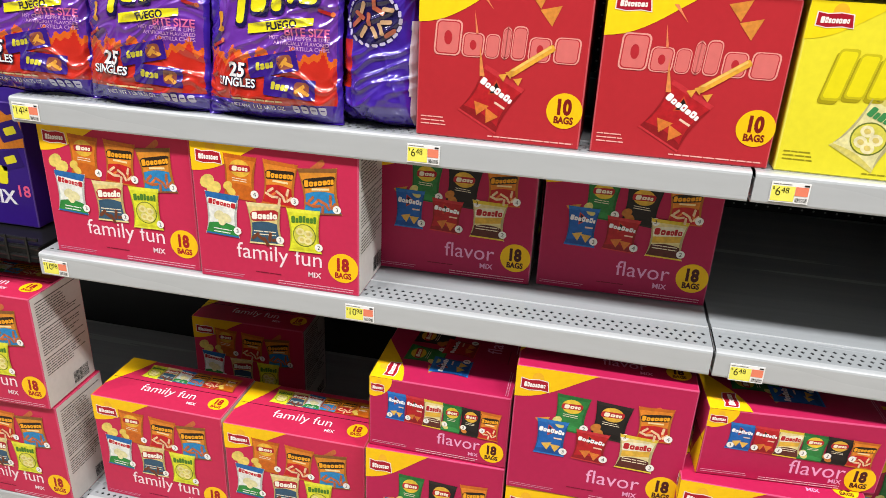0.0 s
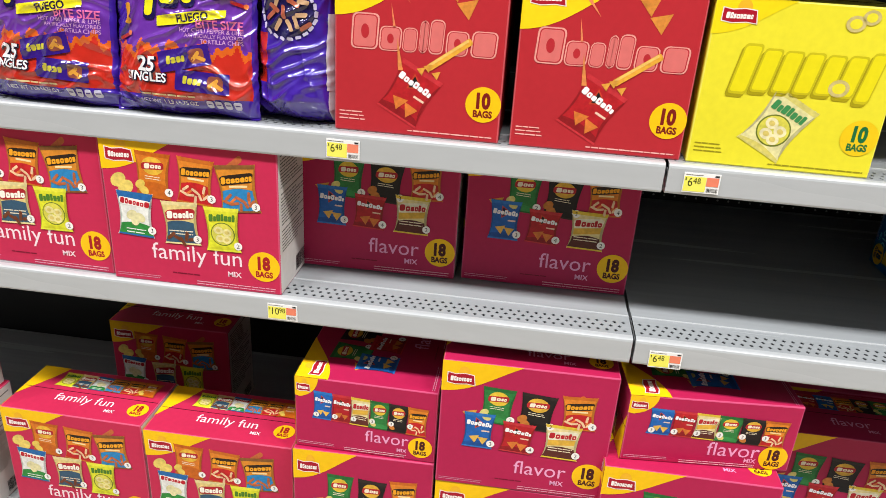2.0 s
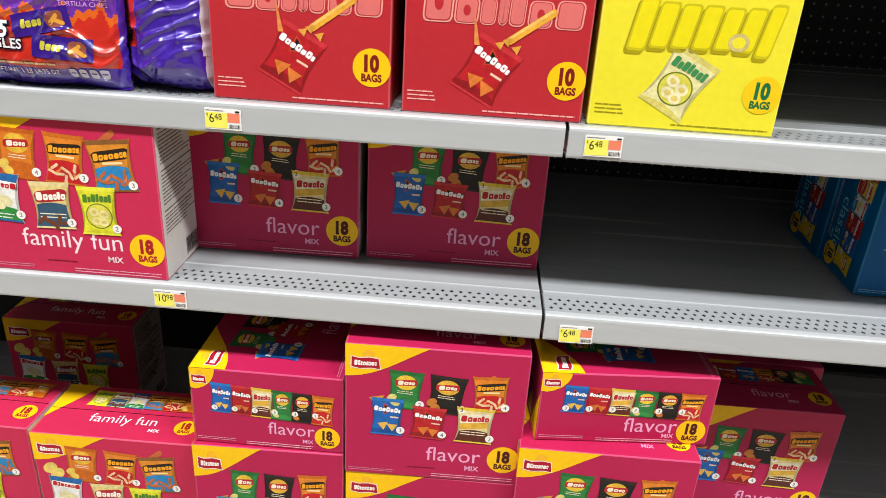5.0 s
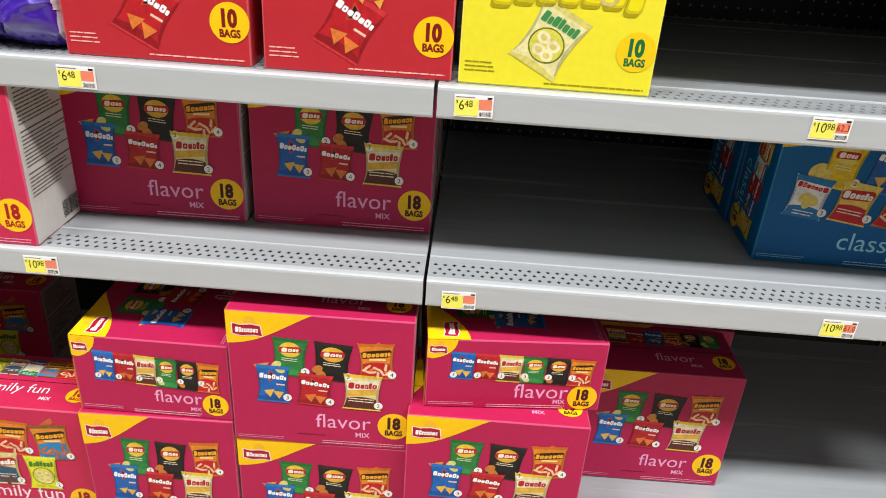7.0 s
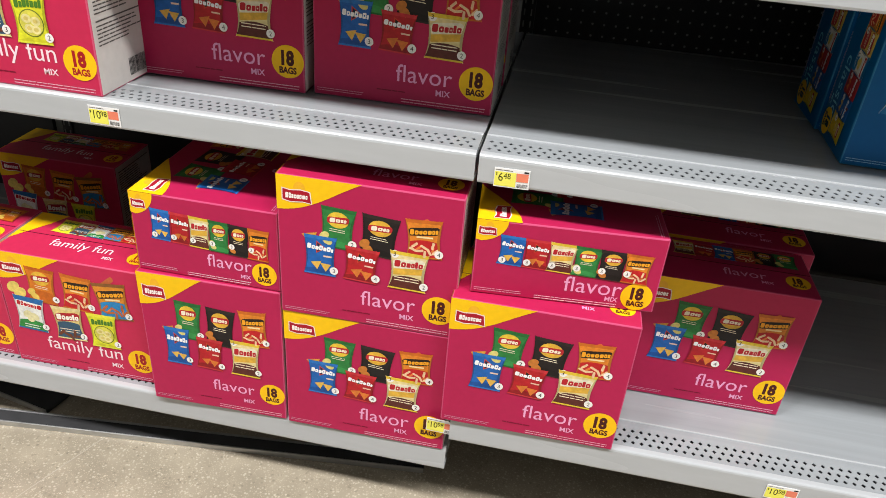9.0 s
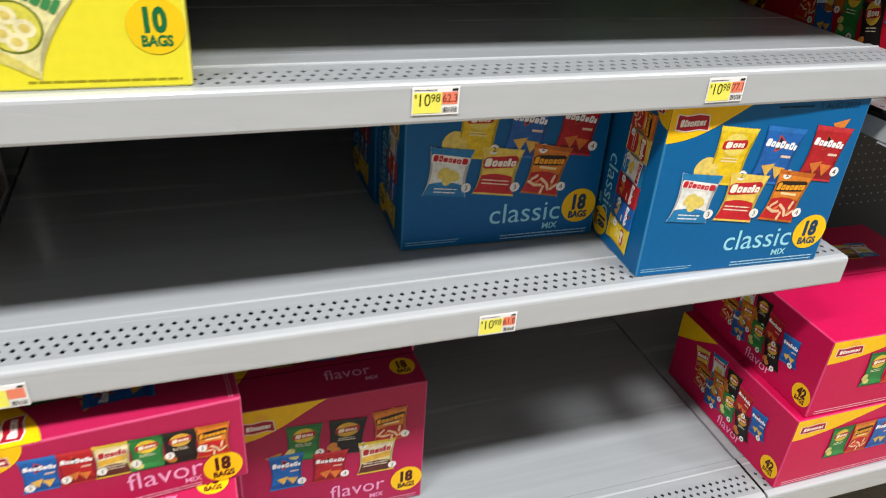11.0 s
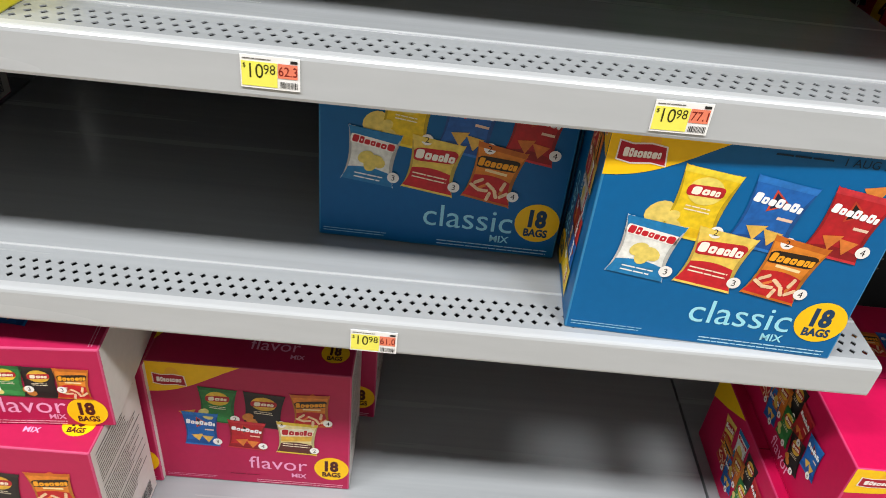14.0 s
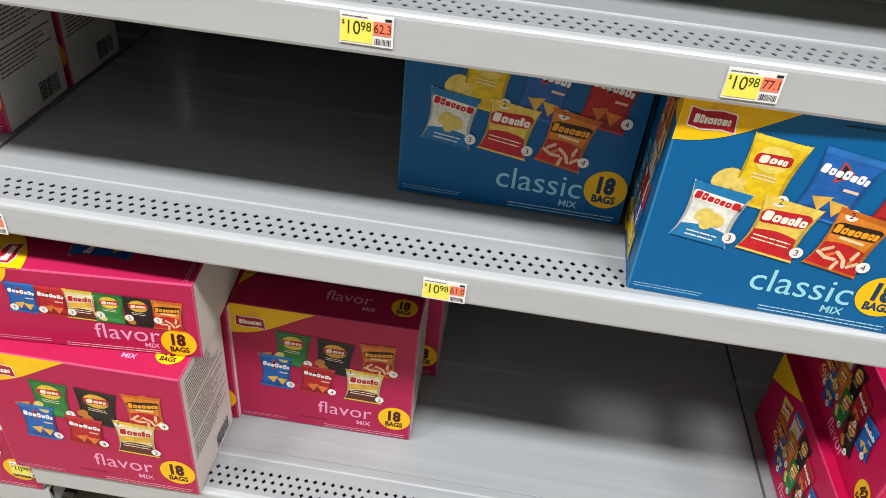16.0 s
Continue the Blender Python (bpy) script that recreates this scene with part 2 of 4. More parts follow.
def clipped_band(w, h, v0, v1, wave=0.0, side=0.0):
    """A band across a bag between two heights (0 to 1), following the sides, with a curved upper edge."""
    rows = [(v0 + (v1 - v0) * k / 4) for k in range(5)]
    right = [(w / 2 - w * waist(v) - w * 0.004, -h / 2 + h * v) for v in rows]
    top = [(w / 2 * (1 - 2 * waist(v1)) * (1 - k / 4), -h / 2 + h * (v1 + wave * math.sin(math.pi * k / 8))) for k in range(1, 8)]
    left = [(-x, y) for x, y in right[::-1]]
    return right + top + left


def chips(p, spots, mat, kind, r, layer=5):
    for i, (x, y) in enumerate(spots):
        a = 0.7 + 1.9 * i
        layer += 0.17
        if kind == "triangle":
            p.poly([(x + r * math.cos(a + k), y + r * math.sin(a + k)) for k in (0, 2.2, 4.1)], mat, layer)
        elif kind == "stick":
            p.poly(rounded(x, y, r * 2.2, r * 0.7, r * 0.3, 0.2, a), mat, layer)
        elif kind == "ring":
            p.poly(circle(x, y, r, r * 0.85), mat, layer)
            p.poly(circle(x, y, r * 0.5, r * 0.4), ink("D9C46A", "photo"), layer + 1)
        else:
            p.poly(circle(x, y, r, r * 0.75, 14, a), mat, layer)


BAGS = {
    # base, seal, band, band height, mark plate, mark slabs, letters, food ink, food kind
    "potato_orange": ("DA7A22", "C26016", "C9651A", 0.3, ("E2B23A", "B3202A"), "F3E7D0", 4, "E7C65A", "round"),
    "puff_red": ("E2862A", "C96A20", "C51F24", 0.42, ("2A1D14", None), "F0A426", 7, "F0C9A0", "stick"),
    "puff_blue": ("DB8B2C", "8A5A2C", "2A87C2", 0.45, ("2A1D14", None), "F0A426", 7, "B8653A", "stick"),
    "ridged_white": ("EDEDE6", "2468A8", "2F8A3C", 0.26, ("2468A8", None), "B9202C", 7, "E6DDA8", "round"),
    "ridged_blue": ("EDEDE6", "1E7CB4", "1E7CB4", 0.24, ("1E7CB4", None), "C3212D", 7, "E8D06A", "round"),
    "corn_brown": ("E4CD84", "E9D79A", "35566E", 0.5, ("B0202A", None), "F7F2E4", 6, "6E3A22", "stick"),
    "corn_red": ("EFCB5A", "F0D060", "C6202A", 0.4, ("C21F2A", None), "F7F2E4", 6, "F7F2E4", None),
    "corn_cream": ("E9D79A", "E2C23A", "5C2A22", 0.32, ("EFE6CC", "E0B040"), "B5242C", 6, "7A3A28", None),
    "onion_yellow": ("DEDD30", "E8E640", "D2CF2A", 0.06, (None, None), "4E7F2C", 7, "EADF9A", "ring"),
    "potato_green": ("2E7F3E", "256B33", "38924A", 0.14, ("E5C23C", "B3202A"), "F3E7D0", 4, "D9CE7A", "round"),
    "potato_black": ("211C1C", "2E2624", "191515", 0.14, ("E0B03C", "B3202A"), "F3E7D0", 4, "C77A32", "round"),
    "potato_yellow": ("EBC61E", "F0D23A", "E5BA14", 0.12, ("EFD86A", "BE1F28"), "F7EEDC", 4, "E9CF6A", "round"),
    "corn_triangle_blue": ("1D63B2", "2A74C0", "174F96", 0.14, ("14213F", None), "F4F4F4", 7, "E3B552", "triangle"),
    "corn_triangle_red": ("B81F27", "C8323A", "8F171E", 0.14, ("1C1414", None), "F4F4F4", 7, "DA7A34", "triangle"),
}


def side_shade_ink(h):
    """A bag's base colour darkened for its shaded sides."""
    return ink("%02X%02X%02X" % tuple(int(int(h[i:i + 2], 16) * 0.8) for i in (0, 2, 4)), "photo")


def bag_print(kind, cx, cy, w, h, turn=0.0):
    base, seal, band, band_h, (plate, plate2), mark, letters, food, food_kind = BAGS[kind]
    p = Print(cx, cy, turn)
    p.poly(bag_shape(w, h), ink(base, "photo"), 1)
    p.poly(clipped_band(w, h, 0.9, 0.985, 0), ink(seal, "photo"), 2)
    p.poly(clipped_band(w, h, 0.02, band_h, 0.06), ink(band, "photo"), 2)
    p.poly(clipped_band(w, h, 0.012, 0.05, 0), ink(seal, "photo"), 3)
    # both sides darkened as painted shading
    p.poly(side_shading(w, h, 1), side_shade_ink(base), 4)
    p.poly(side_shading(w, h, -1, 0.045), side_shade_ink(base), 4)
    my = h * 0.2
    if "triangle" in kind:
        p.poly([(-w * 0.12, my - h * 0.15), (w * 0.18, my), (-w * 0.12, my + h * 0.16)], ink("C8442A", "photo"), 3)
        p.poly([(-w * 0.09, my - h * 0.11), (w * 0.13, my), (-w * 0.09, my + h * 0.12)], ink(plate, "photo"), 4)
        p.slabs(0, my, w * 0.8, h * 0.13, letters, ink(mark), 5, 0.05, 0, 5, -0.05, ink(base, "photo"))
        p.poly(rect(w * 0.1, -h * 0.02, w * 0.36, h * 0.02), ink("E8C8B0"), 3)
        chips(p, [(-w * 0.1, -h * 0.22), (w * 0.16, -h * 0.25)], ink(food, "photo"), food_kind, w * 0.19)
    elif "potato" in kind:
        p.poly(circle(0, my, w * 0.3, h * 0.19), ink(plate, "photo"), 3)
        p.poly(rounded(0, my, w * 0.62, h * 0.15, h * 0.05, 0.1, 0.1), ink(plate2, "photo"), 4)
        p.slabs(0, my, w * 0.48, h * 0.11, letters, ink(mark), 5, 0.15, h * 0.02, 2, 0.1, ink(plate2, "photo"))
        p.lines(-w * 0.22, -h * 0.03, w * 0.24, 2, h * 0.05, ink("EFE3C6"), 3, 4)
        chips(p, [(-w * 0.36, -h * 0.22), (-w * 0.26, -h * 0.34)], ink(food, "photo"), food_kind, w * 0.15)
    elif "puff" in kind:
        p.poly(rounded(0, my, w * 0.86, h * 0.2, h * 0.09, 0.2, 0.1), ink(plate, "photo"), 3)
        p.slabs(0, my, w * 0.76, h * 0.14, letters, ink(mark), 5, 0.15, 0, 3, 0.1, ink(plate, "photo"))
        p.poly(rect(-w * 0.2, my - h * 0.17, w * 0.24, my - h * 0.125), ink("F2D9A0"), 3)
        chips(p, [(-w * 0.25, -h * 0.16), (0, -h * 0.2), (w * 0.24, -h * 0.15), (-w * 0.12, -h * 0.3), (w * 0.14, -h * 0.31), (w * 0.3, -h * 0.3), (-w * 0.3, -h * 0.27), (0.02 * w, -h * 0.38)], ink(food, "photo"), food_kind, w * 0.1)
        chips(p, [(-w * 0.16, -h * 0.24), (w * 0.08, -h * 0.25), (w * 0.24, -h * 0.24)], ink("E07A3A", "photo"), "stick", w * 0.085, 4.3)
    elif "ridged" in kind:
        p.poly(clipped_band(w, h, 0.7, 0.97, 0), ink(plate, "photo"), 3)
        p.poly(rounded(0, my + h * 0.06, w * 0.86, h * 0.16, h * 0.03, 0.05, -0.06), ink("F4F1EA"), 4)
        p.slabs(0, my + h * 0.06, w * 0.8, h * 0.13, letters, ink(mark), 5, 0.05, h * 0.02, 4, -0.06, ink("F4F1EA"))
        chips(p, [(-w * 0.1, -h * 0.02), (w * 0.12, -h * 0.06), (0, -h * 0.13)], ink(food, "photo"), food_kind, w * 0.16)
        p.lines(-w * 0.26, -h * 0.34, w * 0.28, 2, h * 0.07, ink("F0F0E8"), 4, 6)
    elif "corn" in kind:
        p.poly(rounded(0, my, w * 0.84, h * 0.24, h * 0.11, 0.15, 0.12), ink(plate, "photo"), 3)
        if plate2:
            p.poly(rounded(0, my - h * 0.2, w * 0.86, h * 0.16, h * 0.07, 0.1, 0.15), ink(plate2, "photo"), 3)
        p.slabs(0, my, w * 0.74, h * 0.17, letters, ink(mark), 5, 0.12, 0, 6, 0.08, ink(plate, "photo"))
        p.lines(-w * 0.34, -h * 0.18, w * 0.36, 2, h * 0.07, ink("EFE3C6"), 4, 8)
        if food_kind:
            chips(p, [(-w * 0.3, -h * 0.3), (-w * 0.1, -h * 0.36), (w * 0.12, -h * 0.3), (w * 0.3, -h * 0.36), (0, -h * 0.42)], ink(food, "photo"), food_kind, w * 0.13)
    else:
        p.slabs(0, h * 0.26, w * 0.74, h * 0.16, letters, ink(mark), 5, 0.1, h * 0.03, 7, 0.05)
        p.poly(circle(0, -h * 0.1, w * 0.34, h * 0.26), ink("6E7A28", "photo"), 3)
        p.poly(circle(0, -h * 0.1, w * 0.31, h * 0.24), ink("D8D050", "photo"), 4)
        chips(p, [(-w * 0.12, -h * 0.02), (w * 0.12, -h * 0.06), (-w * 0.08, -h * 0.2), (w * 0.1, -h * 0.22)], ink(food, "photo"), "ring", w * 0.13)
    return p


def flash_shape(w, h, k=1.0):
    """The yellow corner flash at the top left of a panel."""
    pts = [(0, h), (0, h * (1 - 0.235 * k))]
    for i in range(11):
        s = i / 10
        pts.append((w * 0.46 * k * s, h * (1 - 0.235 * k * (1 - s) - 0.055 * k * math.sin(math.pi * s) * (1.2 - s))))
    return pts


def emblem_print(cx, cy, w, h, turn=0.06):
    p = Print(cx, cy, turn)
    p.poly(circle(w * 0.12, h * 0.45, w * 0.2, h * 0.45), ink("F2B52A"), 3)
    p.poly([(-w * 0.5, -h * 0.3), (-w * 0.2, -h * 0.44), (w * 0.2, -h * 0.4), (w * 0.5, -h * 0.5), (w * 0.47, h * 0.3), (w * 0.15, h * 0.42), (-w * 0.2, h * 0.38), (-w * 0.47, h * 0.5)], ink("EDE0D8"), 4)
    p.poly([(-w * 0.47, -h * 0.25), (-w * 0.2, -h * 0.38), (w * 0.2, -h * 0.34), (w * 0.47, -h * 0.44), (w * 0.44, h * 0.25), (w * 0.15, h * 0.36), (-w * 0.2, h * 0.32), (-w * 0.44, h * 0.44)], ink("A8182A"), 5)
    p.slabs(0, 0, w * 0.74, h * 0.36, 8, ink("F4ECE6"), 6, 0.08, 0, 9, -0.03, ink("A8182A"))
    return p


def badge_print(cx, cy, r, number, numink, under="BAGS", disc="F9C414"):
    p = Print(cx, cy)
    p.poly(circle(0, 0, r, r, 36), ink(disc), 3)
    p.word(number, 0, r * 0.22, ink(numink), height=r * 0.74, bold=0.055, layer=4, squeeze=1.28)
    p.word(under, 0, -r * 0.52, ink(numink), width=r * 1.08, bold=0.045, layer=4, squeeze=1.2)
    return p


def spot_print(cx, cy, r, number):
    p = Print(cx, cy)
    p.poly(circle(0, 0, r, r, 18), ink("F0EDE8"), 7)
    p.word(number, 0, 0, ink("2A2020"), height=r * 1.05, layer=8)
    return p


DESIGNS = {
    # title width and place, badge number ink; bags: kind, u, v, width, height, lean, count
    "family": dict(color="C42A50", title="family fun", tw=0.53, tx=0.51, ty=0.215, num="A31A22", bags=[
        ("potato_orange", 0.295, 0.75, 0.205, 0.31, -0.06, "4"), ("puff_red", 0.535, 0.735, 0.21, 0.31, -0.08, "3"), ("puff_blue", 0.775, 0.715, 0.235, 0.32, 0.1, "3"),
        ("ridged_white", 0.17, 0.475, 0.215, 0.31, -0.05, "3"), ("corn_brown", 0.435, 0.445, 0.215, 0.3, 0.03, "3"), ("onion_yellow", 0.675, 0.43, 0.205, 0.31, 0.02, "2")]),
    "flavor": dict(color="B4204F", title="flavor", tw=0.31, tx=0.62, ty=0.205, num="4A1A1A", bags=[
        ("potato_green", 0.332, 0.685, 0.195, 0.29, -0.06, "2"), ("potato_black", 0.56, 0.67, 0.21, 0.29, -0.08, "3"), ("puff_red", 0.8, 0.7, 0.2, 0.27, 0.05, "4"),
        ("corn_triangle_blue", 0.235, 0.475, 0.185, 0.29, -0.02, "3"), ("corn_triangle_red", 0.465, 0.45, 0.195, 0.25, -0.06, "4"), ("corn_cream", 0.725, 0.455, 0.215, 0.28, -0.03, "2")]),
    "classic": dict(color="00609A", title="classic", tw=0.37, tx=0.62, ty=0.18, num="1C3C5C", bags=[
        ("potato_yellow", 0.34, 0.68, 0.2, 0.32, -0.12, "2"), ("corn_triangle_blue", 0.58, 0.67, 0.215, 0.32, -0.14, "2"), ("corn_triangle_red", 0.835, 0.665, 0.21, 0.31, -0.14, "4"),
        ("ridged_blue", 0.21, 0.455, 0.215, 0.28, -0.12, "3"), ("corn_red", 0.455, 0.44, 0.215, 0.28, -0.14, "3"), ("puff_red", 0.7, 0.43, 0.205, 0.3, -0.18, "4")]),
}


def edge_ink(board):
    """Board rubbed pale along its folds."""
    h = board.name.split("_")[1][:6]
    return ink("%02X%02X%02X" % tuple(min(255, int(int(h[i:i + 2], 16) * 0.8 + 52)) for i in (0, 2, 4)))


def carton_body(w, d, h, mats, white_right):
    """Folded board: rounded edges, a lid seam and tucked flaps."""
    bm = bmesh.new()
    block(bm, -w / 2, w / 2, 0, d, 0, h, 0.0022, 2)
    for f in bm.faces:
        if max(abs(c) for c in f.normal) < 0.98:
            f.material_index = 2
        elif white_right and (f.normal.x > 0.9 or f.normal.z < -0.9):
            f.material_index = 1
    me = bpy.data.meshes.new("carton")
    bm.to_mesh(me)
    bm.free()
    for m in (*mats, edge_ink(mats[0])):
        me.materials.append(m)
    return me


def make_box(kind, w, d, h, name="snack_box"):
    """A carton of small bags, at the origin: front at y = 0, standing on z = 0."""
    g = DESIGNS[kind]
    root = empty(name)
    color = g["color"]
    part("carton", carton_body(w, d, h, [ink(color), ink("DDD8D2")], kind != "classic"), None, root)
    lid = bmesh.new()
    block(lid, -w / 2 + 0.003, w / 2 - 0.003, d * 0.5 - 0.0006, d * 0.5 + 0.0006, h, h + 0.0007)
    part("flap_seam", lid, ink("5A1026" if kind != "classic" else "0A3A58"), root)

    front = lambda x, y, n: (x - w / 2, -n, y)
    upper = lambda x, y, n: (x - w / 2, y, h + n)
    left = lambda x, y, n: (-w / 2 - n, d - y, h - x)
    right = lambda x, y, n: (w / 2 + n, x, y)

    def motif(nm, pr, where, parent=root, label="", base=0.0):
        return part(nm, pr.mesh(nm, where, 0.00012, base), None, parent, label)

    flash = motif("corner_flash", Print().poly(flash_shape(w, h), ink("F7C412"), 1), front)
    motif("emblem", emblem_print(w * 0.11, h * 0.87, w * 0.165, h * 0.105), front, flash, "red banner emblem")
    for k, (bag, u, v, bw, bh, turn, count) in enumerate(g["bags"]):
        pic = motif("bag_picture", bag_print(bag, w * u, h * v, w * bw, h * bh, turn), front, root, "", 1 + 1.37 * k)
        motif("count_spot", spot_print(w * (u + bw * 0.42), h * (v - bh * 0.34), w * 0.024, count), front, pic, "", 1 + 1.37 * k)
    loose = {"flavor": [(0.18, 0.6, "E0A040", "triangle", 0.05), (0.25, 0.55, "E0A040", "triangle", 0.04), (0.78, 0.79, "DE6A3A", "stick", 0.05)],
             "family": [(0.09, 0.7, "E8CE6A", "round", 0.05), (0.13, 0.655, "E8CE6A", "round", 0.05), (0.76, 0.88, "C86A3A", "stick", 0.05)],
             "classic": [(0.22, 0.63, "EBD06A", "round", 0.055), (0.25, 0.585, "EBD06A", "round", 0.055), (0.88, 0.82, "E0863A", "triangle", 0.05)]}[kind]
    for u, v, hue, shape, r in loose:
        one = Print()
        chips(one, [(w * u, h * v)], ink(hue, "photo"), shape, w * r, 0.6)
        motif("chip_picture", one, front, root, "", 0.1 * len(loose) * u)
    tx, tw = g["tx"], g["tw"]
    pale = {"family": "F6DDE4", "flavor": "EFA9CE", "classic": "9ADCEB"}[kind]
    title = motif("title_lettering", Print().word(g["title"], w * tx, h * g["ty"], ink(pale), width=w * tw, layer=2), front)
    motif("mix_lettering", Print().word("MIX", w * (tx + tw / 2 - 0.045), h * (g["ty"] - (0.098 if kind != "flavor" else 0.1)), ink(pale), width=w * 0.08, bold=0.02, layer=2), front, title)
    motif("count_badge", badge_print(w * 0.905, h * 0.195, w * 0.092, "18", g["num"]), front, root, "yellow round badge")
    if kind == "classic":
        motif("date_lettering", Print().word("1 AUG 2023", w * 0.84, h * 0.93, ink("0A3048"), width=w * 0.2, layer=2), front)
        motif("date_mark", Print().lines(w * 0.52, h * 0.93, w * 0.71, 1, 0.006, ink("0A3048"), 2, 14, 0.97), front)["kind"] = "stuff"
    else:
        motif("date_mark", Print().lines(w * 0.36, h * 0.085, w * 0.52, 1, 0.006, ink("7E1030"), 2, 15, 0.97), front)["kind"] = "stuff"
    fine = Print()
    fine.lines(w * 0.02, h * 0.045, w * 0.3, 2, 0.0035, ink("CF8CA4" if kind != "classic" else "8FC4DC"), 1, 11)
    fine.lines(w * 0.5, h * 0.04, w * 0.98, 2, 0.0045, ink("DDA6B8" if kind != "classic" else "B0D8E8"), 1, 12, 0.96)
    motif("fine_print", fine, front)["kind"] = "stuff"
    # lid: a row of bags, the title and a badge
    up = motif("lid_flash", Print().poly([(0, d * 0.3), (0, d), (w * 0.2, d), (w * 0.14, d * 0.75)], ink("F7C412"), 1), upper)
    order = [b[0] for b in g["bags"]][::-1]
    for i, bag in enumerate(order):
        motif("lid_bag_picture", bag_print(bag, w * (0.27 + 0.12 * i), d * 0.74, w * 0.135, d * 0.32, -0.04), upper, root, "", 7 + 1.37 * i)
    motif("lid_title", Print().word(g["title"], w * (0.6 if kind != "family" else 0.5), d * 0.34, ink(pale), width=w * tw * 0.8, layer=2).word("MIX", w * 0.72, d * 0.2, ink(pale), width=w * 0.07, bold=0.02), upper)
    motif("lid_badge", badge_print(w * 0.9, d * 0.3, w * 0.07, "18", g["num"]), upper)
    # left panel, printed along the height
    lobe = [(0, d), (0, d * 0.74)] + [(h * 0.165 * math.sin(a), d - d * 0.28 * math.cos(a)) for a in [0.2 + 0.137 * k for k in range(11)]]
    motif("side_flash", Print().poly(lobe, ink("F7C412"), 1), left)
    motif("side_emblem", emblem_print(h * 0.06, d * 0.86, h * 0.1, d * 0.13), left)
    sorder = ["corn_triangle_blue", "corn_triangle_red", "corn_cream", "potato_green", "potato_black", "puff_red"] if kind == "flavor" else order
    for i, bag in enumerate(sorder):
        pic = motif("side_bag_picture", bag_print(bag, h * (0.2 + 0.133 * i), d * (0.63 - 0.012 * i), h * 0.148, d * 0.4, -0.05), left, root, "", 1.37 * i)
        motif("side_count_spot", spot_print(h * (0.152 + 0.133 * i), d * 0.5, h * 0.02, "3"), left, pic, "", 1.37 * i)
    motif("side_title", Print().word(g["title"], h * 0.655, d * 0.275, ink(pale), width=h * min(0.42, tw), layer=2).word("MIX", h * 0.765, d * 0.125, ink(pale), width=h * 0.07, bold=0.02), left)
    motif("side_badge", badge_print(h * 0.895, d * 0.2, h * 0.085, "18", g["num"]), left)
    fine = Print()
    fine.lines(h * 0.02, d * 0.08, h * 0.3, 2, 0.0035, ink("D9A0B4"), 1, 21).lines(h * 0.35, d * 0.06, h * 0.8, 2, 0.004, ink("E8C0CC"), 1, 22)
    motif("side_fine_print", fine, left)["kind"] = "stuff"
    # right panel: facts in small type and a bar code
    facts = Print()
    grey = ink("5A5652" if kind != "classic" else "A8D0E4")
    for k in range(3):
        y = h * (0.93 - 0.25 * k)
        facts.poly(rect(d * 0.08, y, d * 0.92, y + 0.0022), grey, 1)
        facts.lines(d * 0.08, y - 0.006, d * 0.92, 9 if k < 2 else 6, 0.0056, grey, 1, 31 + k, 0.6, 0.36)
    motif("facts_lettering", facts, right)["kind"] = "stuff"
    code = Print()
    rnd = random.Random(5)
    x = d * 0.55
    while x < d * 0.86:
        t = rnd.choice((0.0007, 0.0012, 0.0018))
        code.poly(rect(x, h * 0.04, x + t, h * 0.15), ink("1E1C1C"), 1)
        x += t + rnd.choice((0.0008, 0.0013))
    motif("bar_code", code, right)["kind"] = "stuff"
    return root


# ---- setting: floor, ceiling, walls ----
def structure(name, bm, mat, label):
    return tagged(part(name, bm, mat), label, name.split("_")[0], kind="structure")


structure("floor", boxed(-7, 7, -3.6, 1.3, -0.1, 0), FLOOR, "polished brown concrete floor with pale speckled aggregate")
# unseen closing shell; ceiling and south wall darkened to hold down bounced light
structure("ceiling", boxed(-7, 7, -3.6, 1.3, 6.6, 6.7), CEILING, "unseen plain ceiling, darkened to cut bounced light")
structure("wall_north", boxed(-7, 7, 1.3, 1.4, 0, 6.6), PLASTER, "plain pale wall behind the shelving")
structure("wall_south", boxed(-7, 7, -3.7, -3.6, 0, 6.6), DIM, "unseen plain wall added across the aisle, darkened to cut bounced light")
structure("wall_west", boxed(-7.1, -7, -3.6, 1.3, 0, 6.6), PLASTER, "plain pale wall at the aisle end")
structure("wall_east", boxed(7, 7.1, -3.6, 1.3, 0, 6.6), PLASTER, "plain pale wall at the aisle end")
# scratch on the concrete, laid as a thin pale strip
jt = part("floor_joint", boxed(-0.001, 0.001, -0.9, 0.1, -0.002, 0.0004), material("pale_joint", (0.42, 0.37, 0.3, 1), 0.6))
jt.matrix_world = pose(-0.727, 0.037, 0, 0, 0, -21)
tagged(jt, "thin pale scratch line on the concrete floor", "floor joint", kind="structure")

BAY = 1.2
BACK = 0.72
SECTIONS = {"a": -2 * BAY, "b": -BAY, "c": 0.0, "d": 1.17}
WIDTHS = {"a": BAY, "b": BAY, "c": 1.17, "d": BAY}


